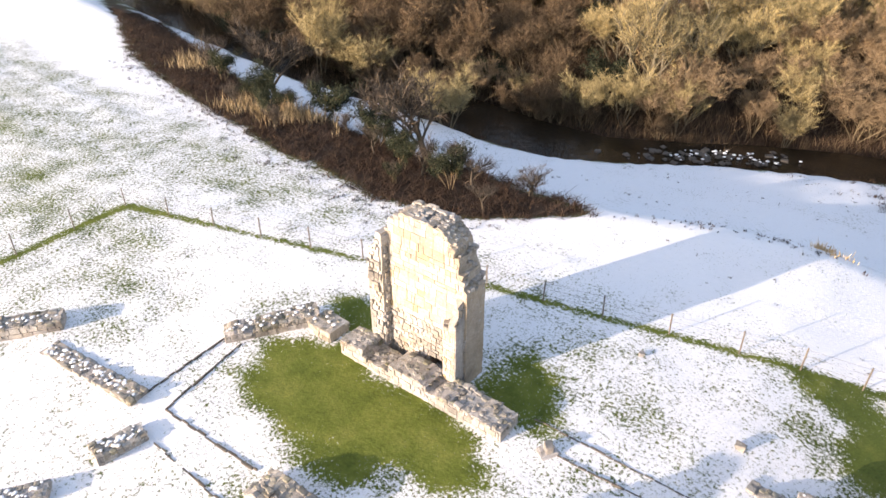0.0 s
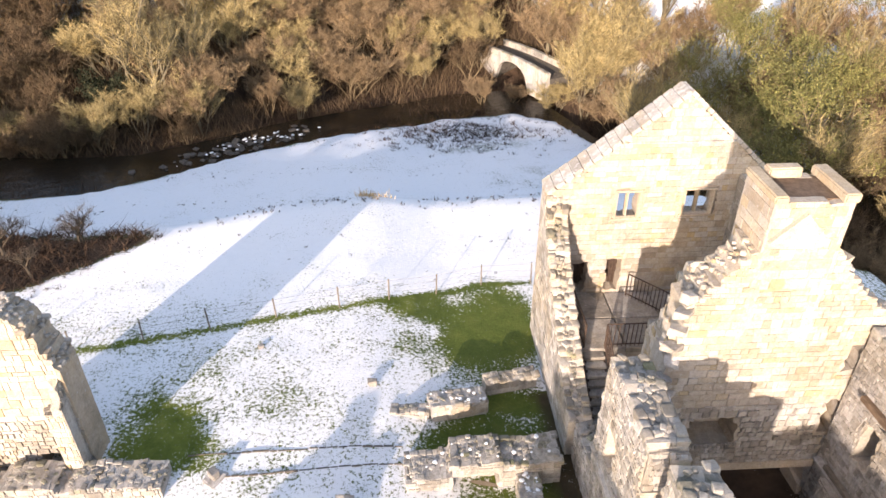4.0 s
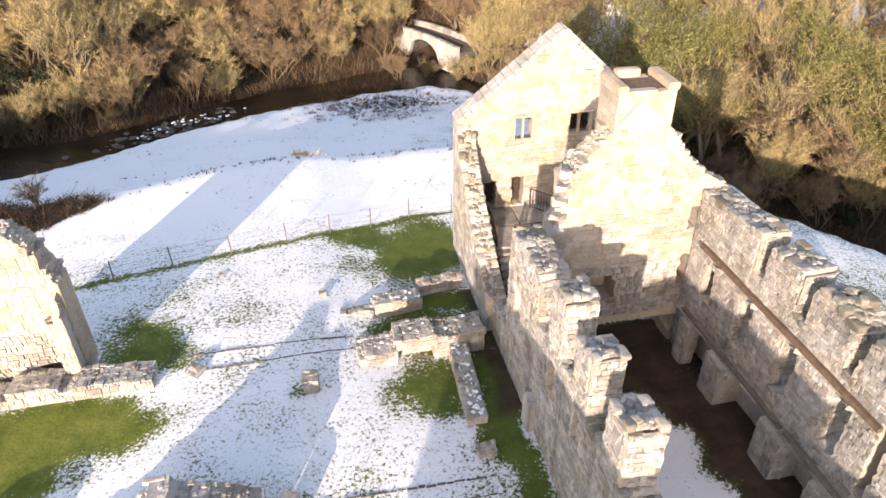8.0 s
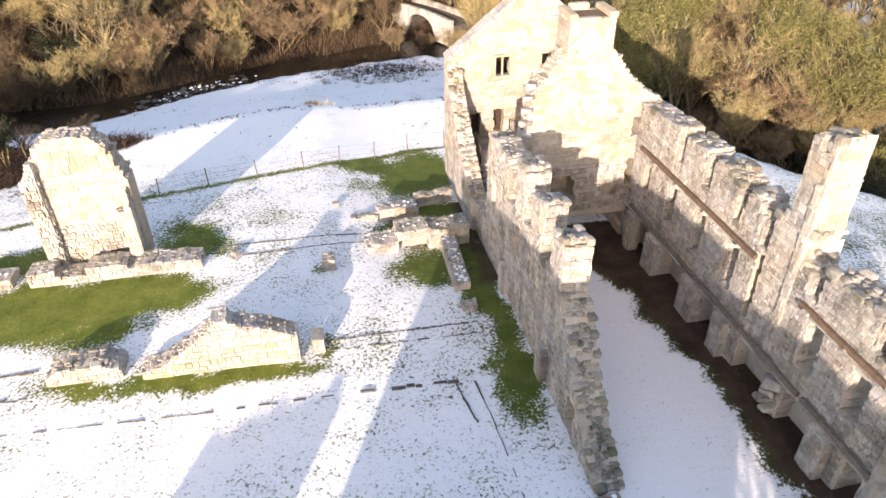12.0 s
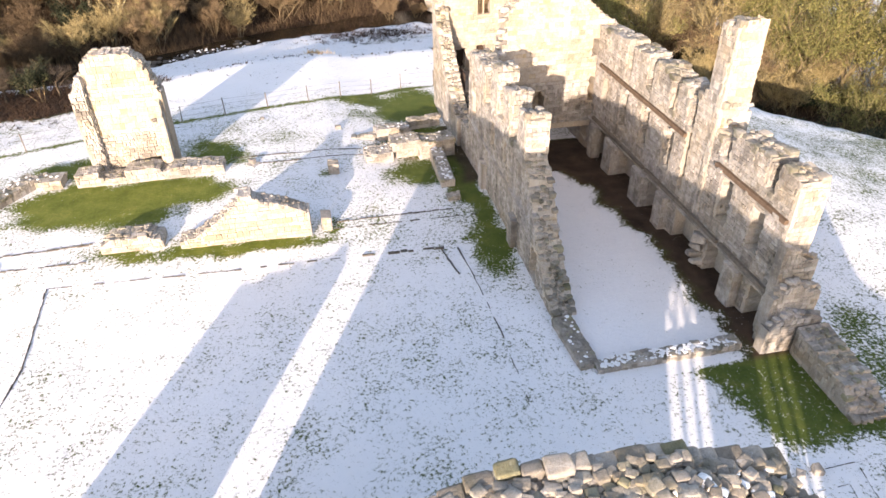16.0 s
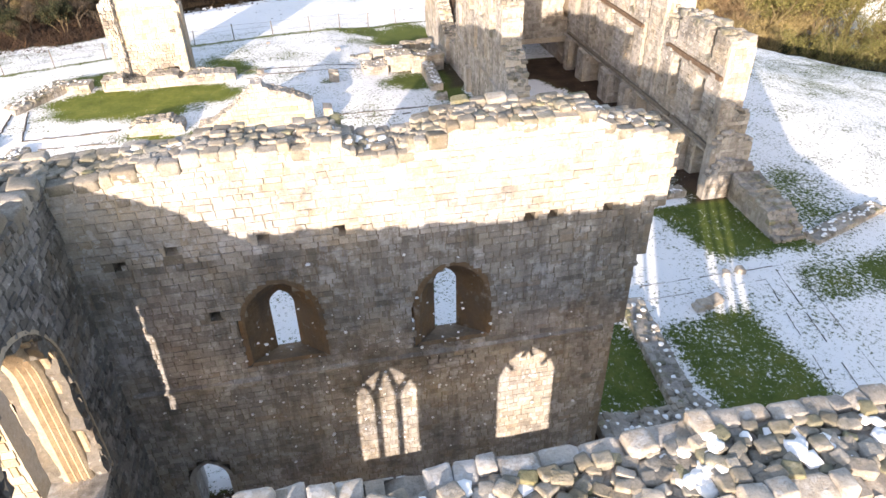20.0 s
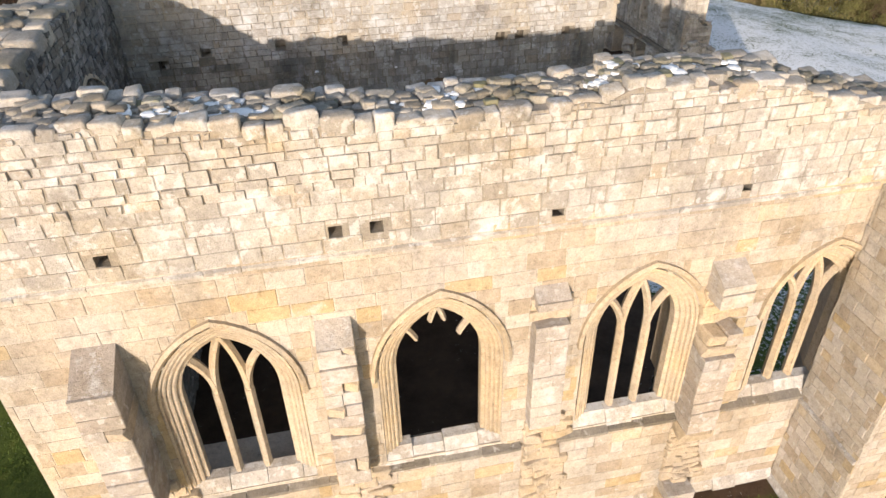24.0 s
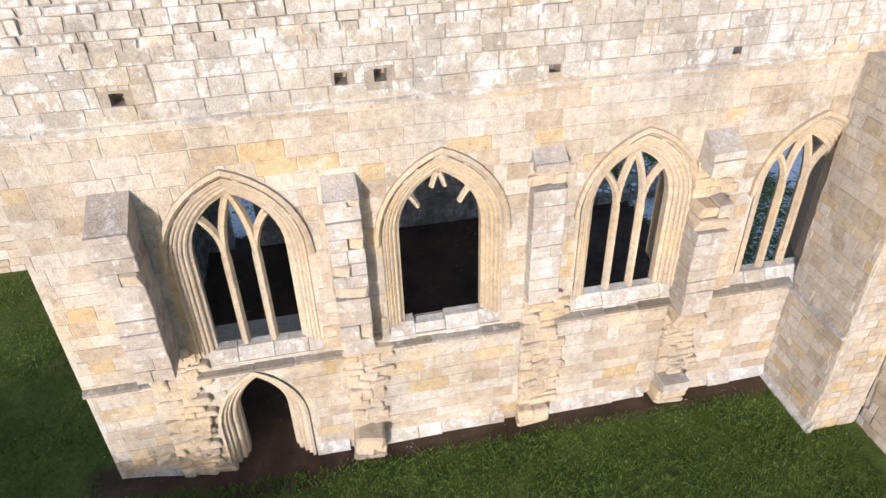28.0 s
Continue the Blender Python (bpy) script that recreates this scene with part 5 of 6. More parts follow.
# barred gates in the gable's two low doorways, a dark sheet behind for shade
for u0, u1, z1 in ((1.33, 2.05, 3.5), (2.85, 3.4, 3.6)):
    gate = new("door_gate", None)
    gate.parent = gable.ob
    bm = bmesh.new()
    bmesh.ops.create_cube(bm, size=1, matrix=Matrix.Translation(gable.at((u0 + u1) / 2, (z1 + 1.88) / 2, 0.62)) @ Matrix.Diagonal((u1 - u0 + 0.2, 0.06, z1 - 1.8, 1)))
    part("door_panel", bm, dark_metal, gate, "dark sheet standing for the unlit doorway")
    for k in range(5):
        bm = bmesh.new()
        u = u0 + (u1 - u0) * (k + 0.5) / 5
        bmesh.ops.create_cone(bm, cap_ends=True, segments=6, radius1=0.018, radius2=0.018, depth=z1 - 1.9, matrix=Matrix.Translation(gable.at(u, (z1 + 1.9) / 2, 0.5)))
        part("bar", bm, dark_metal, gate)

# landing, stair and railings in the northern block
landing = new("landing", None)
tagged(landing, "stone-paved landing slab before two doorways", "landing", "", "structure")
for k, (x0, x1, y0, y1) in enumerate(((10.35, 12.0, 43.6, 45.4), (12.05, 13.9, 43.6, 45.4), (10.35, 12.0, 45.45, 47.15), (12.05, 13.9, 45.45, 47.15), (13.95, 17.5, 43.6, 47.15))):
    bm = bmesh.new()
    bmesh.ops.create_cube(bm, size=1, matrix=Matrix.Translation(((x0 + x1) / 2, (y0 + y1) / 2, 1.75)) @ Matrix.Diagonal((x1 - x0, y1 - y0, 0.28, 1)))
    bmesh.ops.bevel(bm, geom=bm.edges[:], offset=0.03, segments=1, affect="EDGES")
    part("paving_slab", bm, rubble, landing)
Wall("landing_wall", (10.35, 43.75), (17.5, 43.75), 0.4, -0.6, [(0, 1.6), (7.2, 1.6)], seed=45, rag=0.02, parent=landing, mat=rubble)
stair = tagged(new("stair", None), "dark worn stone steps between two walls", "stair")
for k in range(10):
    bm = bmesh.new()
    bmesh.ops.create_cube(bm, size=1, matrix=Matrix.Translation((10.75, 43.4 - k * 0.3, 1.7 - k * 0.19)) @ Matrix.Diagonal((0.8, 0.36, 0.16, 1)))
    bmesh.ops.bevel(bm, geom=bm.edges[:], offset=0.025, segments=1, affect="EDGES")
    part("step", bm, rubble, stair)
for x in (10.38, 11.12):
    bm = bmesh.new()
    bmesh.ops.create_cube(bm, size=1, matrix=Matrix.Translation((x, 42.0, 0.75)) @ pose(0, 0, 0, 32, 0, 0) @ Matrix.Diagonal((0.08, 3.4, 0.22, 1)))
    part("stringer", bm, dark_metal, stair, "dark stair stringer")


def rod(bm, a, b, r, sides=6):
    a, b = Vector(a), Vector(b)
    m = Matrix.Translation((a + b) / 2) @ (b - a).to_track_quat("Z", "Y").to_matrix().to_4x4()
    bmesh.ops.create_cone(bm, cap_ends=True, segments=sides, radius1=r, radius2=r, depth=(b - a).length, matrix=m)


def railing(a, b, high=1.1, gap=0.16):
    """Upright bars between two rails."""
    a, b = Vector(a), Vector(b)
    ob = tagged(new("railing", None), "dark brown metal railing with upright bars", "railing", "railings on the landing")
    for name, z in (("top_rail", high), ("bottom_rail", 0.12)):
        bm = bmesh.new()
        rod(bm, a + Vector((0, 0, z)), b + Vector((0, 0, z)), 0.028)
        part(name, bm, dark_metal, ob)
    n = int((b - a).length / gap)
    for k in range(n + 1):
        p = a.lerp(b, k / n)
        bm = bmesh.new()
        rod(bm, p, p + Vector((0, 0, high)), 0.03 if k in (0, n) else 0.016)
        part("post" if k in (0, n) else "baluster", bm, dark_metal, ob)


railing((11.2, 43.7, 1.88), (14.2, 43.7, 1.88))
railing((10.4, 43.7, 1.88), (10.4, 46.6, 1.88))
railing((11.2, 43.6, 1.88), (11.2, 40.6, 0.1))
railing((12.9, 46.9, 1.88), (14.4, 45.2, 1.88))

# ---- ruins in the cloister ----
def ruin(name, a, b, thick, base, top, seed, label, mat=None, rag=0.12, caps=0.24, snow=0.0, cell=0.2, course=(0.18, 0.3), **more):
    """A length of ruined wall standing by itself."""
    w = Wall(name, a, b, thick, base, top, seed=seed, kind="", label=label, category="ruined wall", rag=rag, cell=cell, mat=rubble if max(z for _, z in top) < 4 else ashlar, **more)
    high = max(z for _, z in top)
    if high > 4:
        w.stones(mat=ashlar, seed=seed + 1, course=(0.15, 0.38), length=(0.2, 0.6), proud=(0.002, 0.013), zs=(high * 0.36, high))
        w.stones(mat=rubble, seed=seed + 3, course=(0.15, 0.26), length=(0.16, 0.42), proud=(0.004, 0.05), loose_fit=0.02, zs=(base, high * 0.36))
    else:
        w.stones(mat=mat or ashlar, seed=seed + 1, course=course, length=(0.22, 0.6), proud=(0.006, 0.03))
    w.stones(mat=rubble, seed=seed + 2, back=True, course=course, length=(0.22, 0.6))
    if caps:
        w.cap(caps * 0.6, (caps * 0.22, caps * 0.42), cap_stone if high < 1.5 else rubble, seed, rise=-0.04)
    if snow:
        rg = random.Random(seed)
        spots = [(w.at(u, along(w.top, u) + 0.06, rg.uniform(0.12, 0.88) * thick), rg.uniform(0.035, 0.1)) for u in np.arange(0.15, w.length - 0.1, 0.15 / snow)]
        place_snow(spots, w.ob, seed, 0.1)
    return w


frag = ruin("fragment_wall", (-10.9, 40.35), (-7.05, 40.35), 1.15, 0.0, [(0, 5.9), (0.3, 6.5), (0.8, 6.9), (2.7, 6.9), (3.2, 6.4), (3.5, 5.6), (3.85, 4.6)], 41,
            "tall free-standing fragment of pale masonry", pits=[square(2.2, 3.0, -0.1, 1.0)], pit_depth=0.6, course=(0.2, 0.32))
fl = Wall("jamb", (-11.5, 40.0), (-10.75, 40.0), 1.5, 0.0, [(0, 4.6), (0.3, 5.2), (0.65, 5.9)], seed=410, rag=0.12, parent=frag.ob, mat=rubble)
fl.stones(seed=411, mat=rubble, course=(0.14, 0.26), length=(0.14, 0.36), proud=(0.01, 0.09))
fl.end_face(0.72, 0.0, 5.6, 417)
fl.cap(0.24, (0.1, 0.2), rubble, 412)
fr = Wall("jamb", (-7.75, 39.85), (-7.15, 39.85), 1.65, 0.0, [(0, 3.3), (0.3, 3.2), (0.6, 3.5)], seed=413, rag=0.06, parent=frag.ob, mat=rubble)
fr.stones(seed=414, course=(0.15, 0.3), length=(0.2, 0.5))
fr.cap(0.2, (0.07, 0.12), rubble, 418)
side = Wall("flank", (-7.18, 39.85), (-7.18, 41.5), 0.3, 0.0, [(0, 3.4), (0.5, 4.6), (1.65, 5.0)], seed=415, rag=0.25, parent=frag.ob, mat=rubble)
side.stones(mat=rubble, seed=416)

ruin("low_wall", (-12.2, 38.85), (-4.45, 38.9), 1.15, 0.0, [(0, 0.95), (1.2, 1.0), (1.3, 0.65), (2.6, 0.6), (2.7, 1.05), (4.4, 1.0), (4.5, 0.75), (5.4, 0.95), (7.7, 0.7)], 44, "low ruined wall footing of pale blocks", mat=rubble)
ruin("low_wall", (-14.3, 39.0), (-13.0, 39.0), 1.1, 0.0, [(0, 0.8), (1.3, 0.75)], 441, "square block of low ruined wall", mat=rubble, snow=0.5)
ruin("low_wall", (-16.4, 36.3), (-14.2, 39.6), 0.95, 0.0, [(0, 0.6), (1.5, 0.7), (4, 0.85)], 442, "low corner wall with snow on top", mat=rubble, snow=1.2)
ruin("stepped_wall", (-6.0, 31.6), (0.1, 31.6), 0.9, 0.1, [(0, 0.55), (0.8, 0.8), (1.5, 1.25), (2.2, 1.7), (2.9, 2.4), (3.0, 2.75), (3.6, 2.7), (3.7, 2.4), (5, 1.95), (6.0, 1.5)], 47, "stepped triangular fragment of pale wall", cell=0.15, rag=0.08)
ruin("rubble_wall", (-9.6, 31.9), (-6.8, 31.9), 1.2, 0.1, [(0, 0.6), (0.8, 0.95), (2, 1.0), (2.8, 0.7)], 471, "heap-like stub of rubble wall", mat=rubble, rag=0.25, caps=0.3)
ruin("stone_stub", (0.6, 31.9), (1.1, 31.9), 0.8, 0.0, [(0, 0.9), (0.5, 0.8)], 472, "small upright stone stub in grass", caps=0)
ruin("stone_block", (1.25, 37.7), (1.85, 37.7), 0.7, -0.3, [(0, 0.75), (0.6, 0.7)], 473, "upright square stone block with mossy top", mat=rubble, caps=0.2)
ruin("low_wall", (4.5, 42.3), (6.7, 42.75), 0.85, -0.6, [(0, 0.35), (2.2, 0.2)], 475, "low block wall dusted with snow", snow=1.0)
ruin("rubble_wall", (6.7, 43.7), (8.8, 44.1), 0.6, -0.7, [(0, 0.15), (2.1, 0.15)], 476, "low rubble footing", mat=rubble)
ruin("rubble_wall", (2.9, 42.6), (4.4, 42.4), 0.5, -0.4, [(0, -0.05), (1.5, 0.05)], 477, "yellow lichened row of footing stones", mat=rubble)
lwb = ruin("low_wall", (3.5, 39.05), (8.8, 39.3), 1.3, -0.6, [(0, 0.25), (1.5, 0.4), (1.6, 0.9), (3.2, 0.9), (3.3, 0.7), (5.3, 0.75)], 478, "low wall with a seat-like niche", mat=rubble, snow=0.5,
           pits=[square(1.55, 3.15, -1, 0.45)], pit_depth=0.5)
bm = bmesh.new()
bmesh.ops.create_circle(bm, cap_ends=True, segments=14, radius=0.95, matrix=Matrix.Translation((5.85, 39.0, -0.38)) @ Matrix.Diagonal((1, 0.55, 1, 1)))
out = bmesh.ops.extrude_face_region(bm, geom=bm.faces[:])
bmesh.ops.translate(bm, vec=(0, 0, 0.08), verts=[v for v in out["geom"] if isinstance(v, bmesh.types.BMVert)])
part("floor_slab", bm, rust_stone, lwb.ob, "cracked brown floor slab")
ruin("low_wall", (7.25, 39.3), (7.15, 35.0), 0.75, -0.6, [(0, 0.35), (4.3, 0.45)], 480, "narrow low wall topped with snow", snow=2.2, mat=rubble)
ruin("stone_block", (7.2, 33.4), (7.85, 33.4), 0.5, -0.4, [(0, 0.35), (0.65, 0.4)], 481, "small squared stone block", mat=rubble, caps=0.2)
ruin("low_wall", (-24.8, 29.6), (-22.6, 32.6), 0.9, 0.0, [(0, 0.8), (3.7, 0.8)], 482, "broken low wall with rubble top", mat=rubble, snow=0.8)
ruin("low_wall", (-22.0, 31.3), (-16.3, 31.9), 0.8, 0.1, [(0, 0.3), (5.7, 0.45)], 483, "snow-covered row of footing stones", mat=rubble, snow=1.6)
ruin("low_wall", (-15.1, 31.6), (-15.4, 29.9), 0.8, 0.1, [(0, 0.45), (1.7, 0.55)], 484, "short snow-topped footing", mat=rubble, snow=1.8)
ruin("low_wall", (-15.6, 26.6), (-14.6, 28.0), 0.7, 0.1, [(0, 0.45), (1.7, 0.45)], 485, "short rubble footing", mat=rubble, snow=1.2)
ruin("low_wall", (10.1, 19.9), (15.9, 20.0), 0.6, -0.1, [(0, 0.3), (5.8, 0.35)], 486, "low snow-covered threshold wall", mat=rubble, snow=5.0)
ruin("low_wall", (9.3, 23.0), (9.5, 20.2), 0.8, -0.1, [(0, 0.4), (2.8, 0.3)], 487, "ragged low wall stub", mat=rubble, snow=0.8)
ruin("low_wall", (17.6, 19.5), (17.6, 15.9), 1.3, -0.2, [(0, 1.2), (1.6, 1.0), (2.6, 1.0), (3.1, 0.7), (3.5, 0.3)], 488, "thick low wall stub at the end of the range", mat=rubble, rag=0.3, caps=0.3)
ruin("low_wall", (10.0, 13.7), (9.5, 8.7), 0.8, -0.1, [(0, 0.3), (5.0, 0.4)], 489, "low rubble footing across the grass", mat=rubble, snow=0.5)
ruin("low_wall", (9.5, 8.6), (10.3, 7.0), 1.0, -0.1, [(0, 0.4), (1.9, 0.35)], 490, "low rubble footing", mat=rubble, snow=0.6)
ruin("low_wall", (7.0, 7.7), (9.9, 7.7), 0.9, -0.1, [(0, 0.5), (2.9, 0.35)], 491, "broken foot of the nave wall", mat=rubble, snow=0.8)
ruin("low_wall", (19.2, 15.4), (23.5, 17.0), 0.7, -0.1, [(0, 0.3), (4.5, 0.3)], 492, "low snow-covered footing", mat=rubble, snow=1.4)
lone = tagged(new("stone_heap", None), "small heap of broken stones in the snow", "stone heap")
place_rocks("stone", [(Vector((-2.95 + dx, 39.6 + dy, 0.05 + dz)), s) for dx, dy, dz, s in ((0, 0, 0.1, 0.34), (0.3, 0.1, 0, 0.26), (-0.3, -0.1, 0, 0.25), (0.1, -0.25, 0.05, 0.24), (0, 0.05, 0.4, 0.22))], lone, rubble, 5, single=True)
for x, y, s in ((12.9, 12.9, 0.3), (13.3, 13.0, 0.22), (12.6, 12.8, 0.2), (13.6, 13.15, 0.18), (14.6, 14.4, 0.2), (15.2, 14.45, 0.2), (2.2, 44.2, 0.18), (-2.6, 46.5, 0.12)):
    place_rocks("loose_stone", [(Vector((x, y, ground_z(x, y) + 0.06)), s)], tagged(new("stone_group", None), "loose half-buried stone in thin snow", "stone", "half-buried stones"), rubble, int(x * 9), single=True)


def kerb(points, wide, high, seed, label, gap=0.0):
    """A line of edging stones set in the turf."""
    rg = random.Random(seed)
    ob = tagged(new("kerb", None), label, "kerb", "kerb lines in the turf")
    verts, faces = [], []
    for (ax, ay), (bx, by) in zip(points, points[1:]):
        a, b = Vector((ax, ay, 0)), Vector((bx, by, 0))
        d, length = (b - a).normalized(), (b - a).length
        s, u = Vector((-d.y, d.x, 0)), 0.0
        while u < length:
            w = min(rg.uniform(0.25, 0.6), length - u)
            if rg.random() > gap:
                k = len(verts)
                h, ww, sh = high * rg.uniform(0.5, 1.3), wide * rg.uniform(0.7, 1.2), rg.uniform(-0.3, 0.3) * wide
                for z, g in ((-0.1, 0.0), (h, 0.02)):
                    for uu, ss in ((u + g, -ww / 2 + g), (u + w - g, -ww / 2 + g), (u + w - g, ww / 2 - g), (u + g, ww / 2 - g)):
                        p = a + d * uu + s * (ss + sh)
                        verts.append((p.x, p.y, ground_z(p.x, p.y) + z))
                faces += [[k + i for i in q] for q in ((4, 5, 6, 7), (0, 1, 5, 4), (1, 2, 6, 5), (2, 3, 7, 6), (3, 0, 4, 7))]
            u += w
    me = link_mesh("edging", verts, faces, dark_stone, ob)
    me["kind"] = "stuff"


kerb([(-11.6, 19.5), (-11.1, 24.8), (-11.5, 29.75)], 0.07, 0.05, 1, "dark kerb line round the snowy cloister garth")
kerb([(-11.5, 29.75), (-3.5, 29.4)], 0.06, 0.035, 2, "faint kerb line in the snow", 0.45)
kerb([(-3.5, 29.4), (1.3, 29.45)], 0.1, 0.04, 3, "faint kerb line in the snow", 0.5)
kerb([(1.3, 29.45), (6.4, 29.2)], 0.16, 0.06, 4, "row of dark edging stones in the snow", 0.45)
kerb([(6.75, 29.1), (7.0, 26.7)], 0.08, 0.05, 5, "dark kerb line beside the path")
kerb([(7.0, 26.7), (7.2, 23.0), (7.2, 18.5)], 0.06, 0.04, 6, "dark kerb line beside the path", 0.4)
kerb([(6.0, 29.1), (6.4, 27.0)], 0.1, 0.06, 7, "dark kerb line beside the path")
kerb([(-16.45, 32.6), (-16.7, 36.6)], 0.1, 0.06, 8, "dark kerb line in the snow")
kerb([(-15.1, 32.6), (-15.9, 36.7)], 0.1, 0.06, 9, "dark kerb line in the snow")
kerb([(-15.1, 32.6), (-10.2, 32.9)], 0.12, 0.06, 10, "dark kerb line in the snow")
kerb([(-14.9, 31.5), (-10.2, 31.4)], 0.1, 0.04, 11, "faint kerb line in the snow", 0.2)
kerb([(1.2, 32.6), (7.2, 32.6)], 0.1, 0.06, 12, "dark kerb line in the snow")
kerb([(1.2, 32.0), (8.4, 31.85)], 0.07, 0.04, 13, "faint kerb line in the snow", 0.15)
kerb([(-4.1, 40.6), (3.4, 41.0)], 0.08, 0.05, 14, "dark kerb line in the snow")
kerb([(-3.0, 39.6), (3.4, 40.2)], 0.08, 0.05, 15, "dark kerb line in the snow")
kerb([(9.9, 14.4), (17.2, 14.5)], 0.05, 0.03, 16, "dark kerb line in the snow", 0.2)
kerb([(16.6, 14.3), (15.2, 6.5)], 0.05, 0.03, 17, "dark kerb line in the snow", 0.2)
kerb([(10.8, 13.6), (15.9, 13.8), (14.3, 6.5)], 0.04, 0.025, 18, "dark kerb line in the snow", 0.2)
kerb([(17.4, 14.4), (16.2, 6.5)], 0.04, 0.025, 19, "dark kerb line in the snow", 0.2)

# ---- fence ----
def tube(verts, faces, pts, r0, r1, sides=4):
    k, n = len(verts), len(pts)
    for i, p in enumerate(pts):
        d = (pts[min(n - 1, i + 1)] - pts[max(0, i - 1)]).normalized()
        a = d.cross(Vector((0.31, 0.87, 0.2))).normalized()
        b = d.cross(a)
        r = r0 + (r1 - r0) * i / (n - 1)
        for s in range(sides):
            t = 2 * math.pi * s / sides
            verts.append(p + (a * math.cos(t) + b * math.sin(t)) * r)
    for i in range(n - 1):
        for s in range(sides):
            faces.append([k + i * sides + s, k + i * sides + (s + 1) % sides, k + (i + 1) * sides + (s + 1) % sides, k + (i + 1) * sides + s])


fence = tagged(new("fence", None), "thin dark post and wire fence across the field", "fence")
posts = []
for (ax, ay), (bx, by) in zip(FENCE, FENCE[1:]):
    n = max(1, round(math.hypot(bx - ax, by - ay) / 2.7))
    posts += [(ax + (bx - ax) * k / n, ay + (by - ay) * k / n) for k in range(n)]
posts.append(FENCE[-1])
rg = random.Random(91)
tops = []
for x, y in posts:
    z = land_z(x, y)
    bm = bmesh.new()
    top = Vector((x + rg.uniform(-0.05, 0.05), y + rg.uniform(-0.05, 0.05), z + rg.uniform(1.05, 1.25)))
    rod(bm, (x, y, z - 0.1), top, 0.035, 6)
    tops.append((Vector((x, y, z)), top))
    part("post", bm, grey_wood, fence)
for f in (0.35, 0.65, 0.93):
    wv, wf = [], []
    tube(wv, wf, [a.lerp(b, f) for a, b in tops], 0.006, 0.006, 3)
    link_mesh("wire", wv, wf, dark_metal, fence)

# ---- trees and scrub ----
def grow_tree(seed, height, stems=1, spread=0.9, bole=0.3, kids=(5, 4, 4), twigs=9, twig=0.07, leaves=0, leaf=0.12, droop=0.0):
    """Wood and crown of a tree: limbs that fork and thin out, twigs at their ends."""
    rg = random.Random(seed)
    wood_v, wood_f, crown_v, crown_f = [], [], [], []

    def limb(p, d, length, r, level):
        pts = [p]
        for _ in range(3):
            d = (d + Vector((rg.uniform(-1, 1), rg.uniform(-1, 1), rg.uniform(-0.5, 0.9) - droop)) * 0.2).normalized()
            pts.append(pts[-1] + d * length / 3)
        tube(wood_v, wood_f, pts, r, r * 0.45, 5 if level == 0 else 3)
        if level > 0:
            for _ in range(twigs // 2 if level < len(kids) else 0):
                f = rg.uniform(0.2, 1.0) * 3
                i = min(2, int(f))
                q = pts[i].lerp(pts[i + 1], f - i)
                w = (d * 0.6 + Vector((rg.uniform(-1, 1), rg.uniform(-1, 1), rg.uniform(-0.4, 1.0) - droop))).normalized()
                s = w.cross(Vector((rg.uniform(-1, 1), rg.uniform(-1, 1), 0.3))).normalized() * twig * rg.uniform(0.16, 0.36)
                k = len(crown_v)
                crown_v.extend([q - s, q + s, q + w * twig * rg.uniform(8, 18)])
                crown_f.append([k, k + 1, k + 2])
        if level < len(kids):
            for k in range(kids[level]):
                f = rg.uniform(0.45 if level == 0 else 0.3, 1.0)
                i = min(2, int(f * 3))
                q = pts[i].lerp(pts[i + 1], f * 3 - i)
                a = rg.uniform(0, 2 * math.pi)
                out = Vector((math.cos(a), math.sin(a), 0)) * spread
                limb(q, (d * 0.7 + out * rg.uniform(0.5, 1.0) + Vector((0, 0, 0.35 - droop))).normalized(), length * rg.uniform(0.5, 0.75) * (1.1 if level == 0 else 1), r * 0.45, level + 1)
        else:
            for _ in range(twigs):
                f = rg.uniform(0.1, 1.0) * 3
                i = min(2, int(f))
                q = pts[i].lerp(pts[i + 1], f - i)
                w = (d * 0.8 + Vector((rg.uniform(-1, 1), rg.uniform(-1, 1), rg.uniform(-0.6, 0.9) - droop))).normalized()
                s = w.cross(Vector((rg.uniform(-1, 1), rg.uniform(-1, 1), 0.3))).normalized() * twig * rg.uniform(0.16, 0.36)
                ln = twig * rg.uniform(6, 14)
                k = len(crown_v)
                crown_v.extend([q - s, q + s, q + w * ln])
                crown_f.append([k, k + 1, k + 2])
            for _ in range(leaves):
                q = pts[rg.randrange(4)] + Vector((rg.gauss(0, 1), rg.gauss(0, 1), rg.gauss(0, 1))) * length * 0.35
                a = Vector((rg.uniform(-1, 1), rg.uniform(-1, 1), rg.uniform(-1, 1))).normalized() * leaf
                b = a.cross(Vector((rg.uniform(-1, 1), rg.uniform(-1, 1), 1))).normalized() * leaf * 0.7
                k = len(crown_v)
                crown_v.extend([q - a, q - b, q + a, q + b])
                crown_f.append([k, k + 1, k + 2, k + 3])

    for s in range(stems):
        a = 2 * math.pi * s / stems + rg.uniform(-0.3, 0.3)
        lean = Vector((math.cos(a), math.sin(a), 0)) * (0.55 * rg.random() + 0.15) if stems > 1 else Vector((rg.uniform(-0.1, 0.1), rg.uniform(-0.1, 0.1), 0))
        base = Vector((math.cos(a), math.sin(a), 0)) * (0.25 if stems > 1 else 0) - Vector((0, 0, 0.3))
        limb(base, (Vector((0, 0, 1)) + lean).normalized(), height * (bole + 0.2), height * (0.03 if stems == 1 else 0.013), 0)
    return wood_v, wood_f, crown_v, crown_f


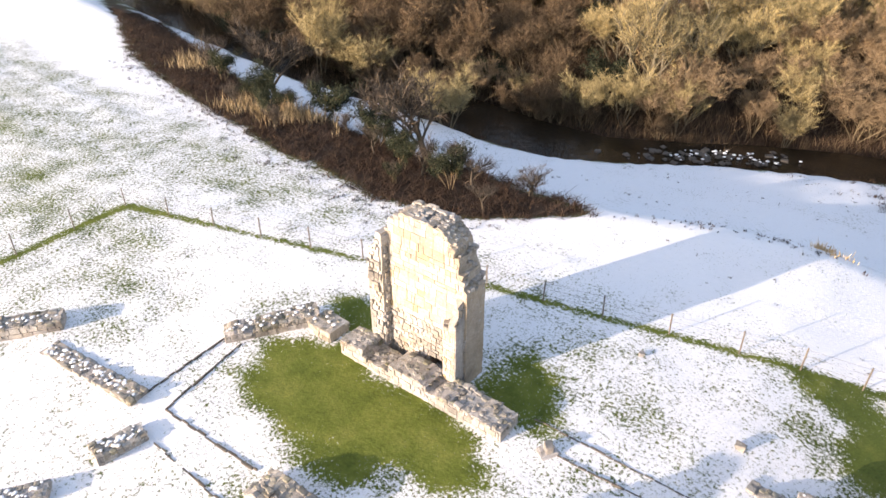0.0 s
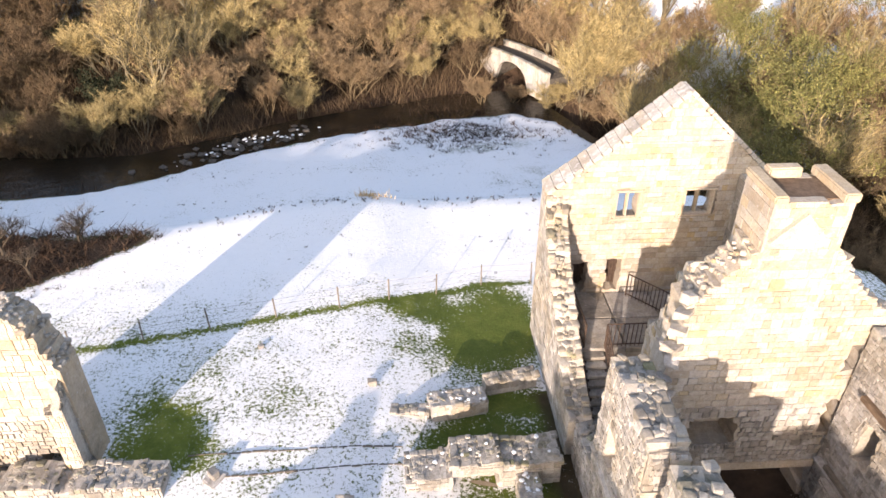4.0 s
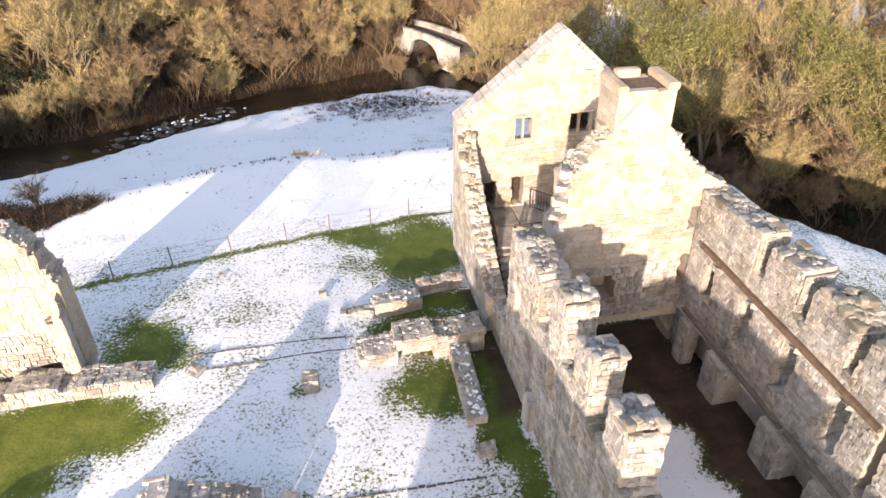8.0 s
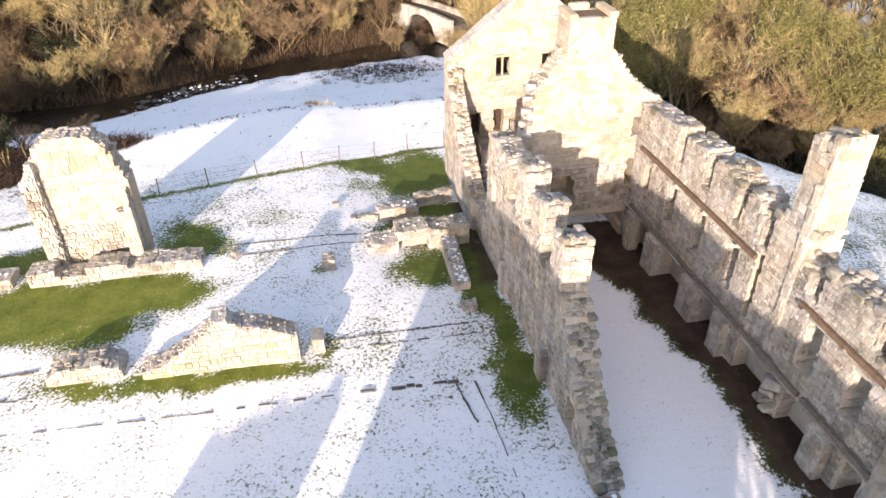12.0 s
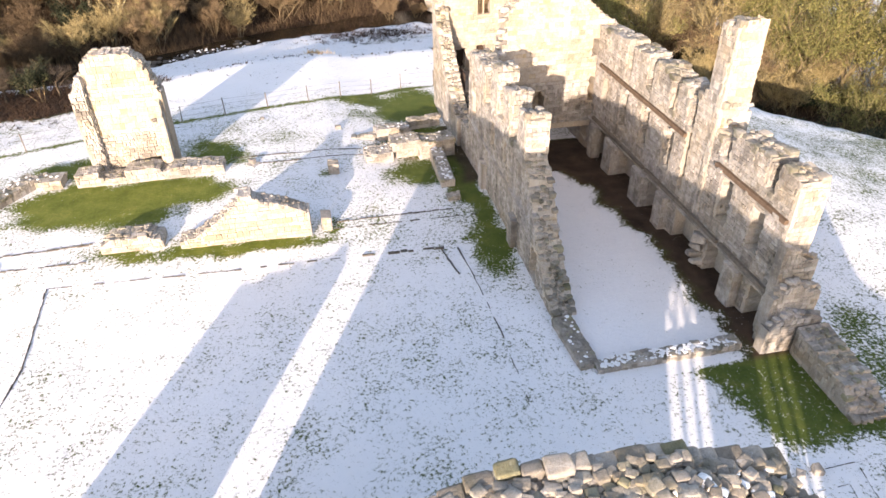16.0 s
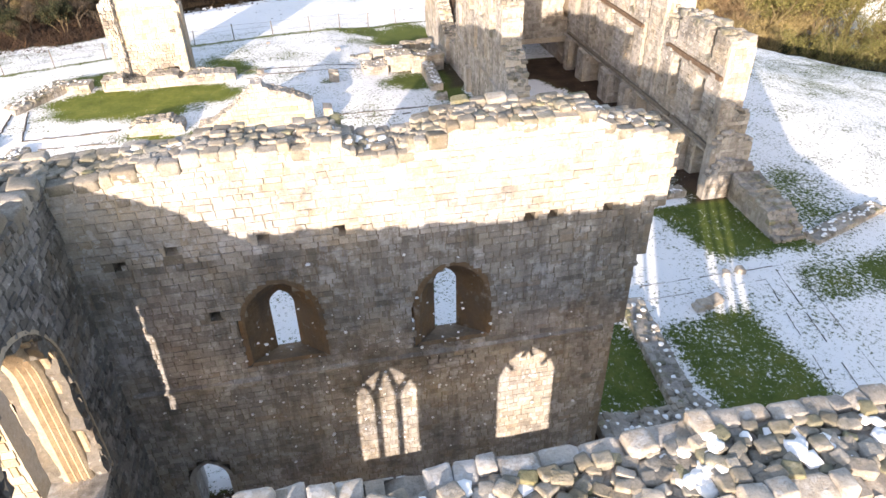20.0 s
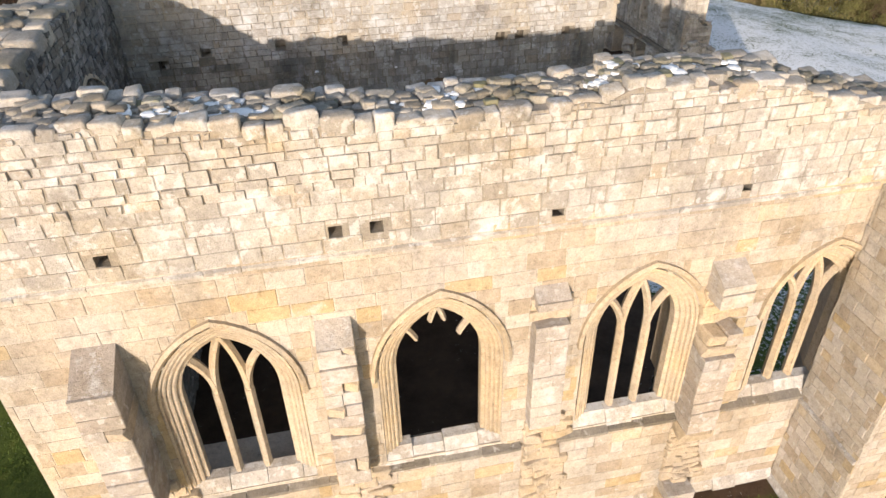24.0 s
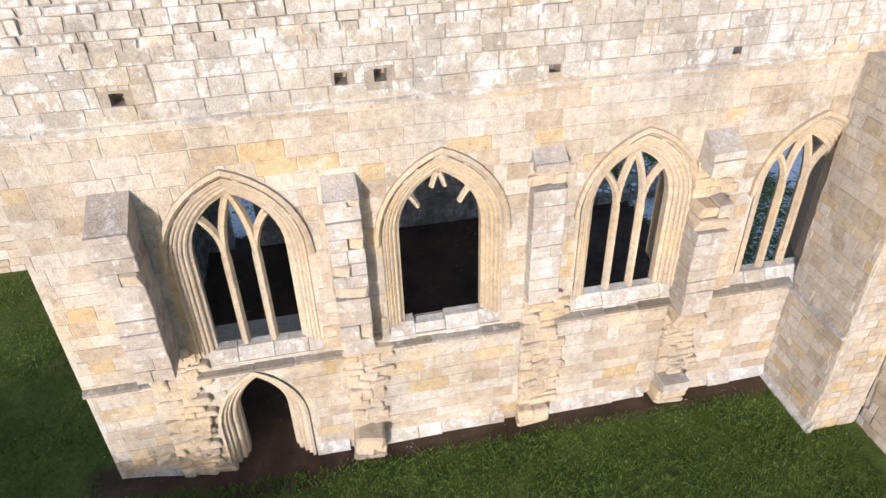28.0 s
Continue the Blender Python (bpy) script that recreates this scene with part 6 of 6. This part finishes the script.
def tree_kind(name, label, wood_mat, crown_mat, seed, **form):
    root = tagged(new(name, None), label, name.replace("_", " "), "")
    wv, wf, cv, cf = grow_tree(seed, **form)
    link_mesh("trunk", wv, wf, wood_mat, root)
    link_mesh("crown", cv, cf, crown_mat, root)
    return root


def twig_mat(name, a, c, rough=0.9):
    m, nt, b = material(name, rough)
    col = ramp(nt, piece_random(nt), [(0.0, a), (1.0, c)])
    col = mix(nt, 0.6, col, ramp(nt, noise_tex(nt, 0.35, 3), [(0.3, (0.6, 0.6, 0.6)), (0.7, (1.35, 1.3, 1.2))]), "MULTIPLY")
    nt.links.new(col, b.inputs["Base Color"])
    return m


brown_twig = twig_mat("brown_twigs", (0.14, 0.095, 0.055), (0.32, 0.235, 0.15))
gold_twig = twig_mat("lichened_golden_twigs", (0.24, 0.185, 0.085), (0.45, 0.37, 0.2))
# darker twig colour that holds the shade inside the wood
dim_twig = twig_mat("shade_darkened_twigs", (0.06, 0.04, 0.025), (0.17, 0.12, 0.075))
grey_twig = twig_mat("grey_twigs", (0.045, 0.036, 0.03), (0.12, 0.098, 0.08))
thorn_bark = plain_mat("dark_thorn_bark", (0.04, 0.032, 0.025), (0.1, 0.08, 0.06), 3)
ivy_leaf = twig_mat("ivy_leaves", (0.08, 0.085, 0.028), (0.25, 0.235, 0.09))
dark_leaf = twig_mat("dark_evergreen_leaves", (0.018, 0.026, 0.014), (0.05, 0.055, 0.03))
reed_mat = twig_mat("dry_reeds", (0.3, 0.22, 0.12), (0.5, 0.4, 0.26))
bramble_mat = twig_mat("dead_bramble", (0.028, 0.018, 0.013), (0.08, 0.05, 0.035))
pale_bark = plain_mat("pale_bark", (0.09, 0.075, 0.05), (0.2, 0.17, 0.115), 2)

KINDS = {
    "brown": [tree_kind("bare_tree", "bare brown winter tree on the wooded bank", bark, brown_twig, 100 + k, height=8.0, stems=5, spread=1.0, kids=(4, 4, 4), twigs=24, twig=0.07) for k in range(3)],
    "dim": [tree_kind("bare_tree", "bare tree with twigs darkened for the shaded wood", bark, dim_twig, 160 + k, height=9.0, stems=4, spread=0.95, kids=(4, 4, 4), twigs=24, twig=0.07) for k in range(2)],
    "gold": [tree_kind("golden_tree", "bare tree with yellow lichened twigs", pale_bark, gold_twig, 110 + k, height=8.5, stems=4, spread=0.9, kids=(5, 4, 4), twigs=22, twig=0.07) for k in range(3)],
    "ash": [tree_kind("tall_tree", "tall bare tree with a pale trunk", pale_bark, gold_twig, 120 + k, height=13.0, stems=1, spread=0.8, kids=(8, 5, 5), twigs=14, twig=0.075) for k in range(2)],
    "ivy": [tree_kind("ivy_tree", "tree clothed in yellow-green ivy", bark, ivy_leaf, 130 + k, height=12.0, stems=2, spread=0.95, kids=(5, 4, 4), twigs=14, twig=0.07, leaves=24, leaf=0.09) for k in range(2)],
    "dark": [tree_kind("evergreen_bush", "dark green evergreen bush", bark, dark_leaf, 140 + k, height=5.0, stems=4, spread=1.0, kids=(4, 3, 3), twigs=4, leaves=22, leaf=0.11) for k in range(1)],
    "thorn": [tree_kind("thorn_tree", "small bare dark thorn tree in the scrub", thorn_bark, grey_twig, 150 + k, height=5.5, stems=1, spread=1.1, bole=0.15, kids=(6, 5, 4), twigs=6, twig=0.05) for k in range(2)],
}
used = set()


def plant(kind, x, y, scale, rg, group="", dz=0.0):
    src = rg.choice(KINDS[kind])
    m = pose(x, y, land_z(x, y) + dz, rg.uniform(-4, 4), rg.uniform(-4, 4), rg.uniform(0, 360)) @ Matrix.Diagonal((scale, scale, scale * rg.uniform(0.85, 1.15), 1))
    if src.name not in used:
        used.add(src.name)
        src.matrix_world = m
        ob = src
    else:
        ob = copy_thing(src, m)
        ob.scale = m.to_scale()
    if group:
        ob["group"] = group
    return ob


rg = random.Random(200)
for kind, x, y, s in (("thorn", -43.5, 61.5, 2.0), ("thorn", -40.5, 64, 0.9), ("thorn", -30.5, 59.5, 1.4), ("thorn", -22.3, 56.6, 1.75), ("thorn", -13.8, 55.9, 0.62), ("thorn", -13.5, 55.7, 0.55), ("dark", -26.5, 56.5, 0.6), ("dark", -33, 58, 0.8), ("dark", -18, 53.6, 0.5), ("thorn", -27, 57.5, 1.2), ("dark", -23.5, 55.2, 0.45), ("thorn", -48, 58.8, 1.1), ("dark", -40, 57.5, 0.6), ("thorn", -17, 54.5, 0.8), ("dark", -45.5, 57.8, 0.5),
                      ("gold", -31.2, 70.6, 0.75), ("gold", -53.5, 76, 1.0), ("gold", -48, 77.5, 0.9), ("gold", 19.8, 94.5, 0.55), ("gold", 21.6, 96.5, 0.65), ("brown", 12.2, 97.5, 0.5), ("brown", 15.6, 96.8, 0.35), ("gold", 22.5, 92, 1.05), ("gold", 25, 96, 1.1), ("ash", 20.5, 104, 0.9), ("ash", 30, 106, 1.0),
                      ("ivy", 50, 92, 1.0), ("ivy", 58, 84, 1.05), ("ivy", 62, 74, 0.95), ("dark", 42, 50, 0.8), ("dark", 46, 46, 1.0), ("dark", 39.5, 47, 0.5), ("ivy", 60, 55, 0.8), ("ivy", 49, 52, 0.7)):
    plant(kind, x, y, s, rg)

x = -112.0
while x < 62:
    start = 13.5 + 10 * smooth(20, 30, x) - 5 * smooth(-30, -42, x)
    b = start
    row = 0
    while b < start + 32:
        px, pb = x + rg.uniform(-1.9, 1.9), b + rg.uniform(-1.6, 1.6)
        py = along(BANK, px) + pb
        near_bridge = 14.5 < px < 25 and pb < 23
        if not near_bridge:
            if px > 32:
                kind = rg.choice(("ivy", "ivy", "brown", "gold", "ash", "dim"))
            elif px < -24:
                # mostly dark kinds here, in place of the wood's western shade
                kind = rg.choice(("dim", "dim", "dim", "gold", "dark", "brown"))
            else:
                kind = rg.choice(("brown", "brown", "brown", "gold", "gold", "ash", "ash" if row > 0 else "dim", "ivy" if row > 1 else "brown"))
            plant(kind, px, py, rg.uniform(0.7, 1.05) * (0.75 if row == 0 else 1.0), rg, "trees on the wooded bank")
        b += 4.0
        row += 1
    x += 3.6

# dark-twigged bushes added to make up the shaded band along the river
for _ in range(34):
    x = rg.uniform(-75, -16)
    plant("dim", x, along(BANK, x) + rg.uniform(10.5, 13.5) - 4 * smooth(-30, -42, x), rg.uniform(0.3, 0.55), rg, "bare bushes along the river")

# evergreens added to darken the bank, which is bare ground in shade
for _ in range(9):
    x = rg.uniform(25, 58)
    plant("dark", x, along(BANK, x) + rg.uniform(14, 36), rg.uniform(0.4, 0.75), rg, "evergreen bushes on the shaded bank")
for k in range(22):
    x = rg.uniform(-42, -13)
    y = along(SCRUB_NEAR, x) + (along(SCRUB_FAR, x) - along(SCRUB_NEAR, x)) * rg.uniform(0.15, 0.85)
    plant("thorn" if k % 3 else "dark", x, y, rg.uniform(0.22, 0.45) * (1.6 if k % 3 else 1), rg, "bushes in the scrub")


def tufts(name, spots, mat, label, category, seed, blades=6, lean=0.5, wide=0.06):
    """Thin upright blades in clumps: ground (x, y), height."""
    rg = random.Random(seed)
    verts, faces = [], []
    for x, y, h in spots:
        z = land_z(x, y)
        for _ in range(blades):
            a = rg.uniform(0, 6.283)
            s = Vector((math.cos(a), math.sin(a), 0)) * wide * rg.uniform(0.5, 1.2)
            p = Vector((x + rg.gauss(0, 0.4) * h, y + rg.gauss(0, 0.4) * h, z - 0.02))
            t = p + Vector((rg.gauss(0, lean), rg.gauss(0, lean), 1)) * h * rg.uniform(0.5, 1.1)
            k = len(verts)
            verts.extend([p - s, p + s, t])
            faces.append([k, k + 1, k + 2])
    return tagged(link_mesh(name, verts, faces, mat), label, category, "", "stuff")


rg = random.Random(300)
spots = []
while len(spots) < 5200:
    x = rg.uniform(-85, -9.5)
    y = rg.uniform(49, 76)
    if along(SCRUB_NEAR, x) < y < along(SCRUB_FAR, x):
        spots.append((x, y, rg.uniform(0.2, 0.65)))
tufts("bramble_scrub", spots, bramble_mat, "tangled dead brown bramble scrub", "scrub", 301, 9, 1.1, 0.03)
spots = []
for cx, cy, r, n in ((-51, 58.5, 1.2, 30), (-35, 55.8, 1.8, 70), (-38, 54.3, 1.2, 30), (1.5, 61.0, 0.5, 14)):
    spots += [(rg.gauss(cx, r), rg.gauss(cy, r * 0.5), rg.uniform(0.7, 1.5) * (1 if cx < -5 else 0.4)) for _ in range(n)]
tufts("dry_reeds", spots, reed_mat, "clumps of pale dry reeds", "reeds", 302, 12, 0.3, 0.035)
spots = []
while len(spots) < 6500:
    x, b = rg.uniform(-110, 62), rg.uniform(1.5, 46)
    if x > 20 and b < 17:
        continue
    spots.append((x, along(BANK, x) + b, rg.uniform(0.4, 1.3)))
tufts("undergrowth", spots, bramble_mat, "brown winter undergrowth below the trees", "undergrowth", 303, 9, 0.7, 0.05)
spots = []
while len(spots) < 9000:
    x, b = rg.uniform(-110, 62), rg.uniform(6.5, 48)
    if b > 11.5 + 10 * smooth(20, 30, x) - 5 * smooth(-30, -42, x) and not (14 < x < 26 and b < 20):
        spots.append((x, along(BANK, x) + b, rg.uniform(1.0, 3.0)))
tufts("thicket", spots, dim_twig, "thicket of thin brown shoots between the trees", "thicket", 306, 16, 0.45, 0.03)
spots = []
while len(spots) < 700:
    x, y = rg.gauss(8.5, 4), rg.gauss(83, 2.6)
    if beyond_bank(x, y) < 0.5:
        spots.append((x, y, rg.uniform(0.15, 0.45)))
for _ in range(260):
    spots.append((rg.uniform(-60, -13), 0, rg.uniform(0.1, 0.3)))
    x = spots[-1][0]
    spots[-1] = (x, along(SCRUB_NEAR, x) - abs(rg.gauss(0, 1.1)), spots[-1][2])
for _ in range(1100):
    x, y = rg.uniform(-34, 17), rg.uniform(52, 88)
    if noise.noise(Vector((x * 0.18, y * 0.3, 50))) > 0.08 and beyond_bank(x, y) < -0.5:
        spots.append((x, y, rg.uniform(0.04, 0.14)))
for _ in range(90):
    x = rg.uniform(-9, 14)
    spots.append((x, along(BREAK, x) + rg.gauss(0.3, 0.5), rg.uniform(0.06, 0.22)))
tufts("rough_grass", spots, bramble_mat, "dark tussocks standing out of the snow", "grass", 304, 8, 0.6, 0.03)
grass_mat = twig_mat("lawn_blades", (0.045, 0.08, 0.014), (0.11, 0.155, 0.035))
spots = [(rg.uniform(-6, 9.5), rg.uniform(-4.5, -0.95), rg.uniform(0.05, 0.12)) for _ in range(13000)] + [(rg.uniform(-13, -6), rg.uniform(-4, 8), rg.uniform(0.05, 0.11)) for _ in range(8000)]
tufts("lawn_grass", spots, grass_mat, "short damp green grass below the wall", "grass", 305, 6, 0.7, 0.016)
# unseen bushes added south of the nave to shade the lawn and doorway
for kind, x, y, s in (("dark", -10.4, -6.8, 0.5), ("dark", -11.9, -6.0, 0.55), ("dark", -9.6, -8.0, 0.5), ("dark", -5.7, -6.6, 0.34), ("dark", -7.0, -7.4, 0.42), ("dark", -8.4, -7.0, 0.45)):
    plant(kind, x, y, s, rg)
for group in KINDS.values():
    for src in group:
        if src.name not in used:
            for o in (*src.children, src):
                bpy.data.objects.remove(o)

# ---- river and bridge ----
wm, wnt, wb = material("dark_river_water", 0.12)
wnt.links.new(ramp(wnt, noise_tex(wnt, 0.5, 5), [(0.35, (0.012, 0.009, 0.006)), (0.7, (0.03, 0.022, 0.015))]), wb.inputs["Base Color"])
bump(wnt, wb, noise_tex(wnt, 1.6, 5), 0.5, 0.15)
verts, faces = [], []
xs = list(np.arange(-120, 27, 2.0))
for x in xs:
    for b in (1.0, 5.0, 10.5):
        verts.append((x, along(BANK, x) + b, land_z(x, along(BANK, x) + 3) + 0.25))
for i in range(len(xs) - 1):
    for k in range(2):
        faces.append([i * 3 + k, i * 3 + 3 + k, i * 3 + 4 + k, i * 3 + 1 + k])
tagged(link_mesh("water", verts, faces, wm), "dark shaded river running below the wood", "water", "", "structure")
rg = random.Random(310)
# stones and white pads stand for the white water of the rapids
rapids = tagged(new("river_stones", None), "river stones with white pads standing for rapids", "stones")
place_rocks("river_stone", [(Vector((x, along(BANK, x) + rg.uniform(5.0, 9), land_z(x, along(BANK, x) + 3) + 0.3)), rg.uniform(0.12, 0.36)) for x in [rg.gauss(-11, 3.2) for _ in range(70)]], rapids, dark_stone, 311, flat=0.5)
place_snow([(Vector((x, along(BANK, x) + rg.uniform(5.5, 8.2), land_z(x, along(BANK, x) + 3) + 0.42)), rg.uniform(0.06, 0.2)) for x in [rg.gauss(-10.5, 2.8) for _ in range(45)]], rapids, 312, 0.3)

bridge = tagged(new("bridge", None), "narrow arched stone bridge with pale parapets", "bridge")
br = pose(17.6, 102.0, -7.0, 0, 0, -62)


def bridge_side(y0, y1, name, z0=-1.2, crown=2.2, arch=True):
    verts, faces = [], []
    n = 16
    for i in range(n + 1):
        u = -6.5 + 13 * i / n
        top = crown - 0.006 * u * u
        low = max(z0, 1.5 * math.sqrt(max(0.0, 1 - (u / 2.7) ** 2))) if arch and abs(u) < 2.7 else z0
        for y in (y0, y1):
            verts += [br @ Vector((u, y, low)), br @ Vector((u, y, top))]
    for i in range(n):
        k = i * 4
        faces += [[k, k + 4, k + 5, k + 1], [k + 2, k + 3, k + 7, k + 6], [k + 1, k + 5, k + 7, k + 3], [k, k + 2, k + 6, k + 4]]
    faces += [[0, 1, 3, 2], [n * 4, n * 4 + 2, n * 4 + 3, n * 4 + 1]]
    return link_mesh(name, verts, faces, rubble if name == "parapet" else dark_stone, bridge)


bridge_side(-1.9, -1.5, "parapet")
bridge_side(1.5, 1.9, "parapet")
deck = bridge_side(-1.5, 1.5, "deck", crown=1.6)
rg = random.Random(320)
for y in (-1.7, 1.7):
    for k in range(24):
        u = -6.3 + 12.6 * k / 23
        bm = bmesh.new()
        bmesh.ops.create_cube(bm, size=1)
        bmesh.ops.bevel(bm, geom=bm.edges[:], offset=0.08, segments=1, affect="EDGES")
        bmesh.ops.transform(bm, matrix=br @ pose(u, y, 2.25 - 0.006 * u * u, 0, math.degrees(0.012 * u), 0) @ Matrix.Diagonal((0.54, 0.45, 0.14, 1)), verts=bm.verts)
        part("coping_stone", bm, cap_stone, bridge)
